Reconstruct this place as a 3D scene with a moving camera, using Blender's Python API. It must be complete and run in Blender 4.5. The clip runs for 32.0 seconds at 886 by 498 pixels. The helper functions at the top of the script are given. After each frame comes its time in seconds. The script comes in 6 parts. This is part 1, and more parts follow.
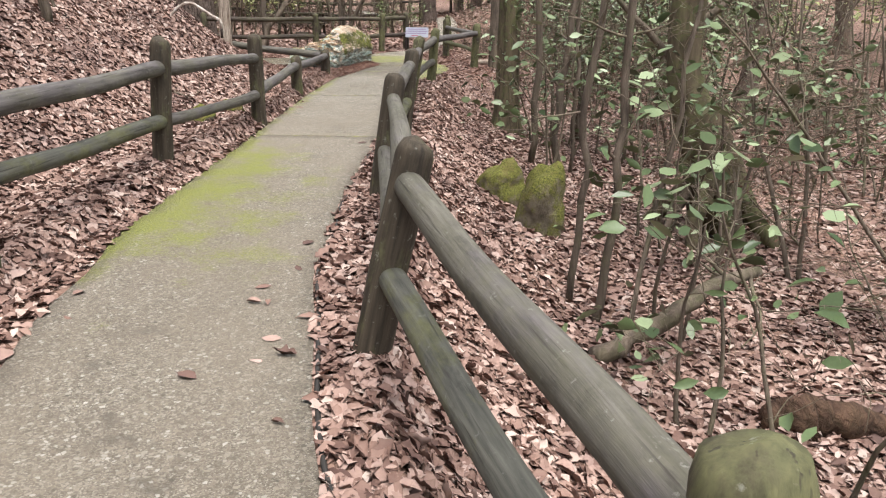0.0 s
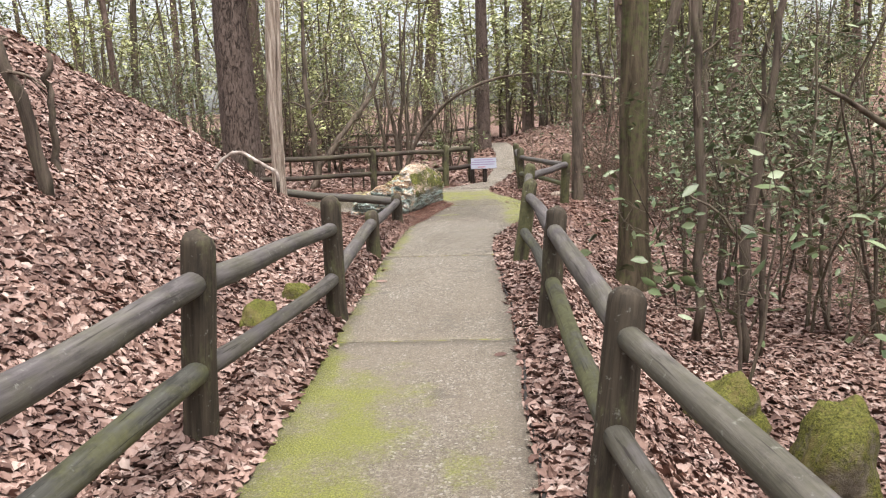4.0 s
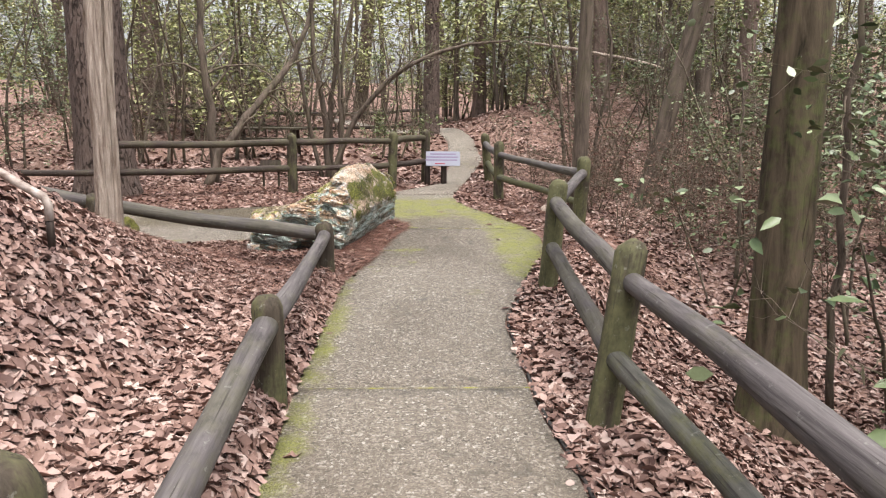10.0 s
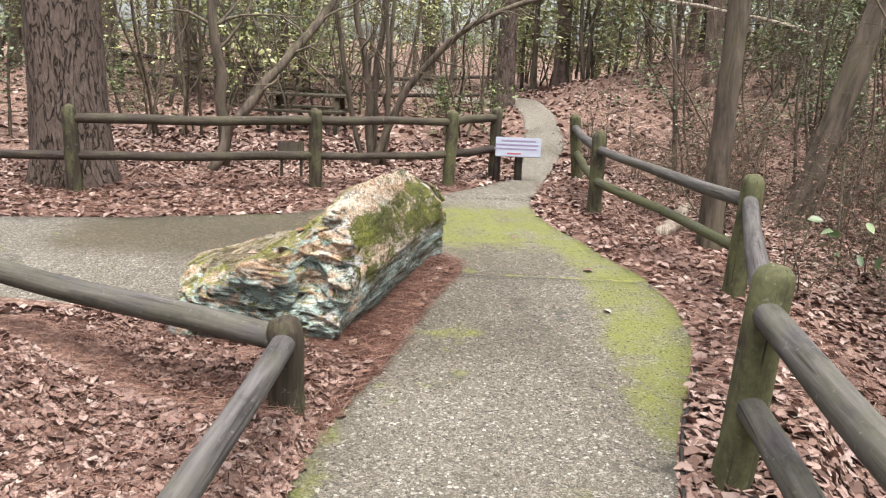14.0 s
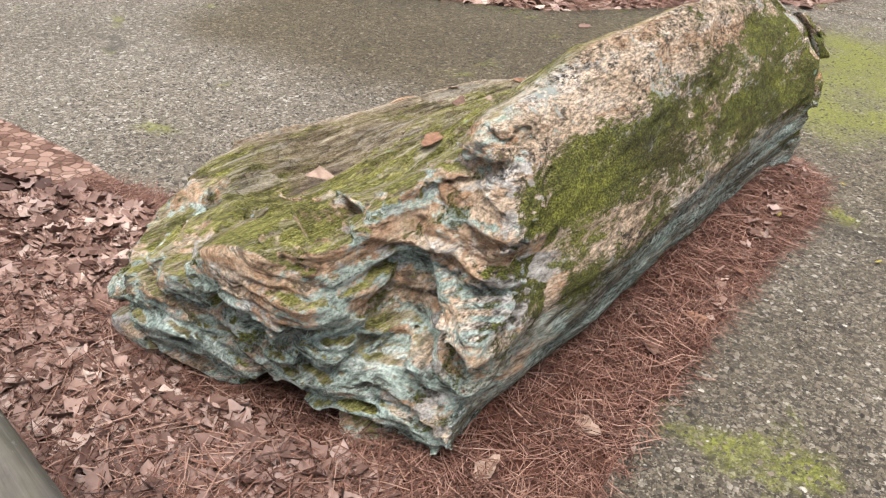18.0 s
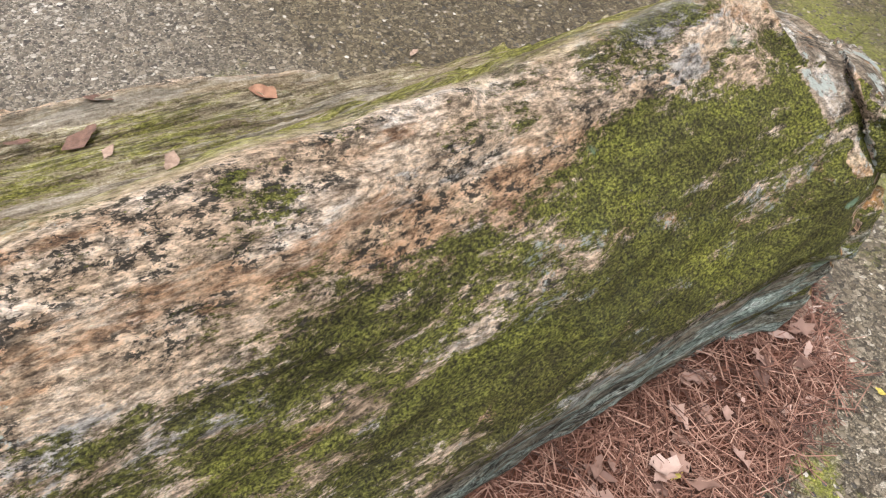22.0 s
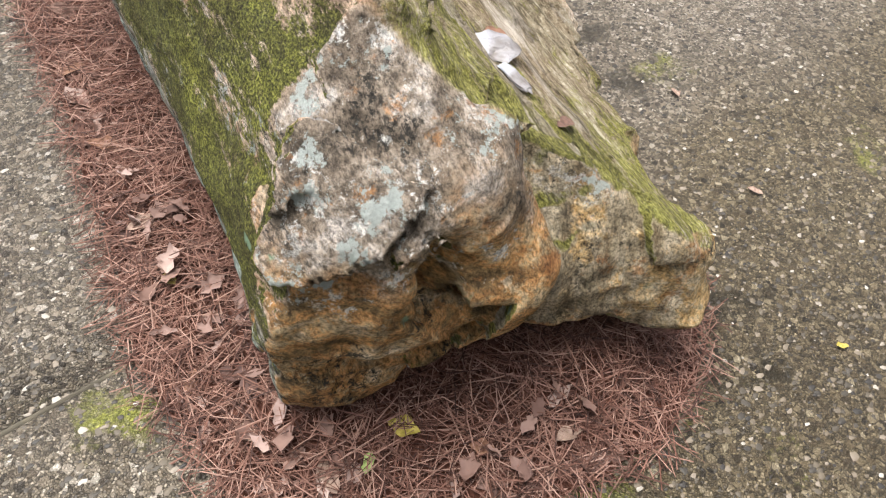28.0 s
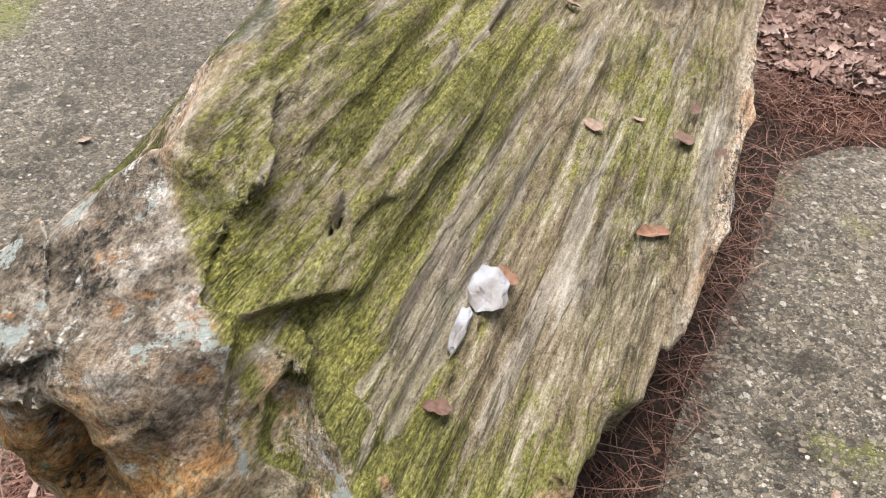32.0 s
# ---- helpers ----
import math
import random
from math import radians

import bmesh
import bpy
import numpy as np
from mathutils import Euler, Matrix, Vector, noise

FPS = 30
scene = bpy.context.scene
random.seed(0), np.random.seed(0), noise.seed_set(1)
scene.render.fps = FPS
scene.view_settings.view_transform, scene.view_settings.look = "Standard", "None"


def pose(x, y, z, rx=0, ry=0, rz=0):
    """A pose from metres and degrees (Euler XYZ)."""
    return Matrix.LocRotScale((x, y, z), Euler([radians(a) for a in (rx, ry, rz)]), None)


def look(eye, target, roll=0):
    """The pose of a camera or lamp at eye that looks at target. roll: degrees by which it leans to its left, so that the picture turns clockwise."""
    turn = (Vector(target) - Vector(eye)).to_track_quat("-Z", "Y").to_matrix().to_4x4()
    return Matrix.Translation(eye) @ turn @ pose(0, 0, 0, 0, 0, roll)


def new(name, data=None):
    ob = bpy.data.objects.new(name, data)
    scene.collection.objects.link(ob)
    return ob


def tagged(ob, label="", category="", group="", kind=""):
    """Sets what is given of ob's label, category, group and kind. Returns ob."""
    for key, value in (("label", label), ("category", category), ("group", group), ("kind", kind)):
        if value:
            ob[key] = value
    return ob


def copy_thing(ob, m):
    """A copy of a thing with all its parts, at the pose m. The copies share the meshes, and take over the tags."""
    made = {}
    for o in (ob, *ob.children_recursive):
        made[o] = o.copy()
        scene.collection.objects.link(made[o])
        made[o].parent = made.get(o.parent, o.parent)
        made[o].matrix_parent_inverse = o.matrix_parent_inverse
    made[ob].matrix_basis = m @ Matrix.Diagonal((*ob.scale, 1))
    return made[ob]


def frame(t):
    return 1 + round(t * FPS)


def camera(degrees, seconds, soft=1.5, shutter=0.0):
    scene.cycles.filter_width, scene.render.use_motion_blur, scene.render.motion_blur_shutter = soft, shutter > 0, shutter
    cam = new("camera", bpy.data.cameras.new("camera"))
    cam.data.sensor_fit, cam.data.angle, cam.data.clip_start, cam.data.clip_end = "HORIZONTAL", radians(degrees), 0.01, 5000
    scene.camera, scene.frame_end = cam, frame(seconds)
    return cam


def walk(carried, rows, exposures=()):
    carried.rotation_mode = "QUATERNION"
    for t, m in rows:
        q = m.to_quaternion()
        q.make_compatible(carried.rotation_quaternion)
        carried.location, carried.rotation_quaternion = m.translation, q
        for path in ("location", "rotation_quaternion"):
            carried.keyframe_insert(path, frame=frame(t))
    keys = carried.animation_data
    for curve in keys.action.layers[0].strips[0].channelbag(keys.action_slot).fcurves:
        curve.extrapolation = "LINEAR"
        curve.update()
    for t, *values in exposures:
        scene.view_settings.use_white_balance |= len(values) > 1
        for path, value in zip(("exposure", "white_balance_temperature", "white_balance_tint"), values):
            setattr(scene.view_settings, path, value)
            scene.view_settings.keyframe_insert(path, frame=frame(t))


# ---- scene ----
cam = camera(60.2, 32.0, soft=1.2)
PATH = [
    (0, (0.001, -0.005, 1.502), (-0.014, 1.894, 0.876), 0.8),
    (0.5, (-0.172, 0.299, 1.524), (-0.251, 2.222, 0.979), 0.7),
    (1, (-0.352, 0.599, 1.564), (-0.466, 2.534, 1.070), 0.5),
    (1.5, (-0.446, 0.973, 1.574), (-0.664, 2.910, 1.125), 0.5),
    (2, (-0.558, 1.291, 1.568), (-0.773, 3.230, 1.130), -0.4),
    (2.5, (-0.689, 1.673, 1.597), (-0.854, 3.620, 1.172), -1.2),
    (3, (-0.738, 2.091, 1.594), (-0.912, 4.045, 1.204), -1.0),
    (3.5, (-0.850, 2.505, 1.605), (-0.999, 4.467, 1.246), -1.6),
    (4, (-1.027, 2.922, 1.646), (-1.139, 4.891, 1.316), -2.2),
    (4.5, (-1.121, 3.378, 1.610), (-1.246, 5.352, 1.317), -1.8),
    (6.5, (-1.386, 4.916, 1.568), (-1.380, 6.881, 1.196), 2.3),
    (7, (-1.475, 5.340, 1.596), (-1.471, 7.303, 1.212), 1.6),
    (7.5, (-1.509, 5.711, 1.574), (-1.489, 7.676, 1.202), 1.6),
    (8, (-1.504, 6.201, 1.593), (-1.467, 8.169, 1.238), 1.4),
    (8.5, (-1.556, 6.695, 1.602), (-1.465, 8.661, 1.245), 0.5),
    (9, (-1.567, 7.129, 1.595), (-1.460, 9.091, 1.227), 0.6),
    (9.5, (-1.560, 7.579, 1.637), (-1.479, 9.542, 1.266), 0.9),
    (10, (-1.620, 8.037, 1.636), (-1.539, 9.998, 1.254), 0.5),
    (10.5, (-1.654, 8.475, 1.631), (-1.582, 10.431, 1.224), 0.6),
    (11, (-1.621, 8.963, 1.646), (-1.608, 10.916, 1.214), 0.7),
    (11.5, (-1.642, 9.403, 1.650), (-1.643, 11.356, 1.219), 0.6),
    (12, (-1.643, 9.897, 1.665), (-1.646, 11.851, 1.239), 1.3),
    (12.5, (-1.558, 10.351, 1.685), (-1.565, 12.304, 1.254), 2.3),
    (13, (-1.562, 10.790, 1.664), (-1.568, 12.739, 1.215), 2.7),
    (13.5, (-1.585, 11.251, 1.698), (-1.606, 13.196, 1.234), 2.3),
    (14, (-1.546, 11.683, 1.719), (-1.635, 13.622, 1.239), 2.2),
    (14.5, (-1.545, 12.103, 1.698), (-1.709, 14.025, 1.171), 2.6),
    (15, (-1.580, 12.519, 1.712), (-1.886, 14.392, 1.081), 2.5),
    (15.5, (-1.515, 12.905, 1.679), (-2.082, 14.672, 0.934), 3.2),
    (17.5, (-1.710, 14.456, 1.517), (-2.442, 16.035, 0.531), 4.5),
    (18, (-1.830, 14.735, 1.480), (-2.571, 16.241, 0.392), 4.2),
    (18.5, (-1.931, 15.004, 1.474), (-2.684, 16.427, 0.287), 3.7),
    (19, (-1.891, 15.244, 1.458), (-2.662, 16.605, 0.212), 4.2),
    (19.5, (-1.827, 15.495, 1.475), (-2.603, 16.823, 0.197), 4.9),
    (20, (-1.835, 15.774, 1.464), (-2.592, 17.084, 0.157), 4.9),
    (20.5, (-1.850, 16.068, 1.461), (-2.612, 17.347, 0.125), 4.9),
    (21, (-1.765, 16.318, 1.457), (-2.596, 17.525, 0.096), 5.5),
    (21.5, (-1.703, 16.539, 1.447), (-2.579, 17.655, 0.038), 6.0),
    (22, (-1.760, 16.830, 1.401), (-2.614, 17.852, -0.091), 6.7),
    (22.5, (-1.779, 17.047, 1.384), (-2.652, 17.935, -0.182), 7.4),
    (23, (-1.694, 17.233, 1.389), (-2.650, 17.934, -0.222), 7.3),
    (23.5, (-1.650, 17.382, 1.376), (-2.673, 17.928, -0.254), 6.0),
    (24, (-1.743, 17.597, 1.361), (-2.757, 18.115, -0.284), 5.0),
    (24.5, (-1.797, 17.751, 1.359), (-2.831, 18.176, -0.299), 4.9),
    (25, (-1.751, 17.966, 1.371), (-2.821, 18.180, -0.306), 5.1),
    (25.5, (-1.733, 18.109, 1.350), (-2.790, 18.118, -0.348), 6.2),
    (27.5, (-1.667, 18.730, 1.381), (-2.536, 17.857, -0.195), 4.5),
    (28, (-1.573, 18.821, 1.407), (-2.469, 17.889, -0.119), 6.1),
    (28.5, (-1.606, 19.005, 1.421), (-2.430, 17.933, -0.052), 6.0),
    (29, (-1.653, 19.103, 1.456), (-2.395, 17.902, 0.040), 4.2),
    (29.5, (-1.798, 19.075, 1.443), (-2.477, 17.813, 0.049), 3.7),
    (30, (-1.979, 18.984, 1.438), (-2.561, 17.668, 0.049), 4.3),
    (30.5, (-2.138, 18.995, 1.444), (-2.561, 17.612, 0.064), 5.1),
    (31, (-2.309, 19.038, 1.455), (-2.484, 17.580, 0.096), 4.8),
    (31.5, (-2.447, 18.995, 1.442), (-2.443, 17.515, 0.096), 4.0),
    (32, (-2.599, 18.813, 1.404), (-2.463, 17.346, 0.053), 3.4),
]
walk(cam, [(t, look(eye, target, roll)) for t, eye, target, roll in PATH],
     [(0, 1.48, 6400, 8), (4, 1.52, 6500, 11), (9, 1.52, 6500, 13), (14, 1.7, 6400, 8), (16, 1.6, 6500, 8), (18, 1.42, 6500, 10), (23, 1.42, 6500, 11), (25.5, 1.48, 6500, 10), (28, 1.58, 6500, 11), (32, 1.5, 6500, 10)])

# ---- world, sun, exposure ----
world = bpy.data.worlds.new("overcast_sky")
scene.world = world
world.use_nodes = True
wn, wl = world.node_tree.nodes, world.node_tree.links
sky = wn.new("ShaderNodeTexSky")
sky.sky_type = "NISHITA"
sky.sun_disc = False
sky.sun_elevation, sky.sun_rotation = radians(73), radians(150)
sky.altitude, sky.air_density, sky.dust_density, sky.ozone_density = 100, 1.0, 4.0, 1.0
veil = wn.new("ShaderNodeHueSaturation")
veil.inputs["Saturation"].default_value = 0.3
wl.new(sky.outputs[0], veil.inputs["Color"])
wl.new(veil.outputs[0], wn["Background"].inputs[0])
wn["Background"].inputs[1].default_value = 0.115
sun_data = bpy.data.lights.new("sun", "SUN")
sun_data.energy, sun_data.angle, sun_data.color = 2.1, radians(45), (1.0, 0.96, 0.9)
sun = new("sun", sun_data)
sun.matrix_world = look((0, 0, 30), (-2.4, 4.2, 14.0))


# ---- materials ----
class Mat:
    """A small builder of node materials in object coordinates."""

    def __init__(self, name, rough=0.85, spec=0.3):
        self.m = bpy.data.materials.new(name)
        self.m.use_nodes = True
        self.n, self.l = self.m.node_tree.nodes, self.m.node_tree.links
        self.b = self.n["Principled BSDF"]
        self.b.inputs["Roughness"].default_value = rough
        self.b.inputs["Specular IOR Level"].default_value = spec
        self.tc = self.n.new("ShaderNodeTexCoord").outputs["Object"]

    def put(self, a, b):
        if isinstance(a, (int, float)):
            b.default_value = a
        elif isinstance(a, tuple):
            b.default_value = (*a, 1.0) if len(a) == 3 and b.type == "RGBA" else a
        else:
            self.l.new(a, b)

    def scaled(self, s, src=None):
        mp = self.n.new("ShaderNodeMapping")
        mp.inputs["Scale"].default_value = s if isinstance(s, tuple) else (s, s, s)
        self.l.new(src or self.tc, mp.inputs["Vector"])
        return mp.outputs[0]

    def noise(self, s, detail=4, rough=0.55, dist=0.0, src=None):
        nd = self.n.new("ShaderNodeTexNoise")
        nd.inputs["Scale"].default_value = 1.0
        nd.inputs["Detail"].default_value = detail
        nd.inputs["Roughness"].default_value = rough
        nd.inputs["Distortion"].default_value = dist
        self.l.new(self.scaled(s, src), nd.inputs["Vector"])
        return nd.outputs["Fac"]

    def voro(self, s, feature="F1", out="Distance", src=None):
        nd = self.n.new("ShaderNodeTexVoronoi")
        nd.feature = feature
        nd.inputs["Scale"].default_value = 1.0
        self.l.new(self.scaled(s, src), nd.inputs["Vector"])
        return nd.outputs[out]

    def ramp(self, fac, stops, mode="LINEAR"):
        nd = self.n.new("ShaderNodeValToRGB")
        nd.color_ramp.interpolation = mode
        els = nd.color_ramp.elements
        while len(els) < len(stops):
            els.new(0.5)
        for e, (p, c) in zip(els, stops):
            e.position = p
            e.color = (c, c, c, 1) if isinstance(c, (int, float)) else (*c, 1)
        self.l.new(fac, nd.inputs[0])
        return nd.outputs[0]

    def mix(self, fac, a, b, mode="MIX"):
        nd = self.n.new("ShaderNodeMix")
        nd.data_type, nd.blend_type = "RGBA", mode
        self.put(fac, nd.inputs["Factor"])
        self.put(a, nd.inputs["A"])
        self.put(b, nd.inputs["B"])
        return nd.outputs["Result"]

    def math(self, op, a, b=0.0, c=0.0, clamp=False):
        nd = self.n.new("ShaderNodeMath")
        nd.operation, nd.use_clamp = op, clamp
        for v, s in zip((a, b, c), nd.inputs):
            self.put(v, s)
        return nd.outputs[0]

    def random(self):
        return self.n.new("ShaderNodeObjectInfo").outputs["Random"]

    def island(self):
        return self.n.new("ShaderNodeNewGeometry").outputs["Random Per Island"]

    def sep(self, which="pos"):
        nd = self.n.new("ShaderNodeSeparateXYZ")
        self.l.new(self.tc if which == "pos" else self.n.new("ShaderNodeNewGeometry").outputs["Normal"], nd.inputs[0])
        return nd.outputs

    def bump(self, h, strength=0.5, dist=0.01):
        nd = self.n.new("ShaderNodeBump")
        nd.inputs["Strength"].default_value = strength
        nd.inputs["Distance"].default_value = dist
        self.put(h, nd.inputs["Height"])
        self.l.new(nd.outputs[0], self.b.inputs["Normal"])

    def color(self, c):
        self.put(c, self.b.inputs["Base Color"])
        return self.m


def leafy(name, stops, rough=0.7, damp=False):
    m = Mat(name, rough)
    c = m.ramp(m.island(), stops)
    if damp:
        c = m.mix(m.ramp(m.noise(1.3, 4, 0.65), [(0.47, 0.0), (0.64, 0.7)]), c, m.mix(1.0, c, (0.5, 0.47, 0.5), "MULTIPLY"))
    c = m.mix(m.math("MULTIPLY", m.noise(60, 3), 0.6), c, m.mix(1.0, c, (0.45, 0.4, 0.38), "MULTIPLY"))
    return m.color(c)


M_LEAF = leafy("dry_leaves", [(0, (0.095, 0.052, 0.042)), (0.2, (0.175, 0.103, 0.082)), (0.45, (0.25, 0.158, 0.128)), (0.7, (0.335, 0.226, 0.19)), (0.9, (0.41, 0.3, 0.26)), (1, (0.5, 0.4, 0.35))], damp=True)
M_NEEDLE = leafy("pine_needles", [(0, (0.035, 0.015, 0.011)), (0.35, (0.12, 0.054, 0.037)), (0.7, (0.215, 0.112, 0.083)), (1, (0.35, 0.225, 0.178))])
M_GREEN = leafy("evergreen_leaves", [(0, (0.035, 0.052, 0.016)), (0.4, (0.085, 0.115, 0.036)), (0.8, (0.16, 0.20, 0.07)), (1, (0.3, 0.35, 0.17))], 0.32)
M_HOLLY = leafy("glossy_leaves", [(0, (0.045, 0.07, 0.03)), (0.5, (0.11, 0.15, 0.065)), (1, (0.28, 0.34, 0.2))], 0.28)
# leaves of the far trees: sunlight is put in as a paler colour
M_FARLEAF = leafy("sun_painted_leaves", [(0, (0.16, 0.185, 0.065)), (0.5, (0.35, 0.39, 0.15)), (1, (0.62, 0.64, 0.34))], 0.5)
M_BROWNLEAF = leafy("withered_leaves", [(0, (0.07, 0.035, 0.025)), (0.6, (0.17, 0.09, 0.065)), (1, (0.26, 0.16, 0.12))])


def bark(name, dark, light, moss=0.2, stretch=(9, 9, 1.6), bump=0.8, dist=0.03):
    m = Mat(name, 0.92, 0.15)
    n1 = m.noise(stretch, 6, 0.65, 0.6)
    n2 = m.noise((3, 3, 1.0), 3)
    c = m.ramp(n1, [(0.3, dark), (0.52, tuple((a + b) / 2 for a, b in zip(dark, light))), (0.75, light)])
    green = m.ramp(m.math("MULTIPLY", n2, m.noise(14, 4)), [(0.22, 0.0), (0.36, moss)])
    c = m.mix(green, c, (0.10, 0.125, 0.04))
    m.bump(m.math("ADD", n1, m.math("MULTIPLY", m.noise((40, 40, 10), 3), 0.3)), bump, dist)
    return m.color(c)


M_PINE = bark("pine_bark", (0.045, 0.032, 0.026), (0.23, 0.165, 0.14), 0.15, (7, 7, 2.2), 1.0, 0.05)
M_BARK = bark("grey_brown_bark", (0.026, 0.02, 0.016), (0.175, 0.137, 0.108), 0.16)


def plated_bark():
    """Old pine bark: long plates parted by dark furrows."""
    m = Mat("plated_pine_bark", 0.9, 0.15)
    edge = m.math("ABSOLUTE", m.math("SUBTRACT", m.noise((12, 12, 3.2), 3, 0.5, 0.6), 0.5))
    n1 = m.noise((26, 26, 9), 6, 0.7)
    plate = m.ramp(m.math("ADD", edge, m.math("MULTIPLY", m.math("SUBTRACT", n1, 0.5), 0.06)), [(0.0, 0.0), (0.035, 1.0)])
    c = m.mix(plate, (0.05, 0.037, 0.03), m.ramp(n1, [(0.3, (0.06, 0.042, 0.035)), (0.55, (0.12, 0.09, 0.076)), (0.75, (0.2, 0.158, 0.138))]))
    m.bump(m.math("ADD", plate, m.math("MULTIPLY", n1, 0.4)), 1.0, 0.05)
    return m.color(c)


M_PLATE = plated_bark()
M_MOSSBARK = bark("mossy_bark", (0.02, 0.017, 0.010), (0.14, 0.108, 0.074), 0.45, (12, 12, 2), 0.6, 0.02)
M_ROT = bark("rotten_wood", (0.018, 0.011, 0.008), (0.13, 0.075, 0.052), 0.05, (20, 4, 20), 1.0, 0.05)
M_TWIG = bark("twig_bark", (0.04, 0.03, 0.023), (0.2, 0.16, 0.125), 0.25, (20, 20, 4), 0.4, 0.005)
M_SNAG = bark("bleached_wood", (0.13, 0.085, 0.06), (0.62, 0.53, 0.45), 0.1, (30, 30, 2.2), 1.0, 0.05)


def fence_wood(name, dark, light, green):
    m = Mat(name, 0.8, 0.25)
    n1 = m.noise((34, 34, 2.2), 6, 0.62, 0.3)
    n2 = m.noise((5, 5, 2.1), 6, 0.68)
    c = m.ramp(n1, [(0.28, dark), (0.55, tuple(0.5 * (a + b) for a, b in zip(dark, light))), (0.8, light)])
    alg = m.ramp(m.math("ADD", m.math("MULTIPLY", n2, 0.9), m.math("MULTIPLY", m.random(), 0.18)), [(0.47, 0.0), (0.6, green)])
    c = m.mix(alg, c, m.mix(m.noise(30, 4), (0.045, 0.046, 0.02), (0.15, 0.148, 0.07)))
    spots = m.ramp(m.noise(26, 4, 0.7), [(0.62, 0.0), (0.7, 0.4)])
    c = m.mix(m.ramp(m.noise((7, 7, 2.5), 6, 0.7), [(0.52, 0.0), (0.62, 0.6)]), c, m.mix(1.0, c, (0.4, 0.38, 0.4), "MULTIPLY"))
    c = m.mix(spots, c, (0.26, 0.26, 0.23))
    c = m.mix(m.ramp(m.noise((60, 60, 1.4), 2), [(0.62, 0.0), (0.7, 0.8)]), c, (0.02, 0.016, 0.013))
    m.bump(m.math("ADD", n1, m.math("MULTIPLY", m.noise((90, 90, 6), 3), 0.4)), 0.35, 0.008)
    return m.color(c)


M_POST = fence_wood("weathered_post", (0.013, 0.010, 0.007), (0.085, 0.066, 0.046), 0.85)
M_RAIL = fence_wood("weathered_rail", (0.036, 0.031, 0.031), (0.16, 0.143, 0.14), 0.3)
M_GREENRAIL = fence_wood("algae_green_rail", (0.035, 0.034, 0.03), (0.15, 0.145, 0.12), 0.85)
M_DARKRAIL = fence_wood("dark_rail", (0.018, 0.013, 0.011), (0.08, 0.06, 0.05), 0.3)


def soil_material():
    m = Mat("leaf_covered_soil", 0.95, 0.1)
    cell = m.voro((24, 24, 24), "F1", "Color", m.scaled(1.0))
    s = m.n.new("ShaderNodeSeparateColor")
    m.l.new(cell, s.inputs[0])
    c = m.ramp(s.outputs[0], [(0, (0.09, 0.05, 0.039)), (0.35, (0.18, 0.11, 0.087)), (0.7, (0.265, 0.172, 0.14)), (1, (0.35, 0.245, 0.205))])
    c = m.mix(m.ramp(m.voro(24, "DISTANCE_TO_EDGE"), [(0, 0.8), (0.12, 0.0)]), c, (0.05, 0.03, 0.02))
    c = m.mix(m.ramp(m.noise(1.2, 4), [(0.5, 0.0), (0.75, 0.55)]), c, (0.11, 0.065, 0.045))
    m.bump(m.math("ADD", s.outputs[1], m.noise(30, 3)), 0.8, 0.02)
    return m.color(c)


M_SOIL = soil_material()


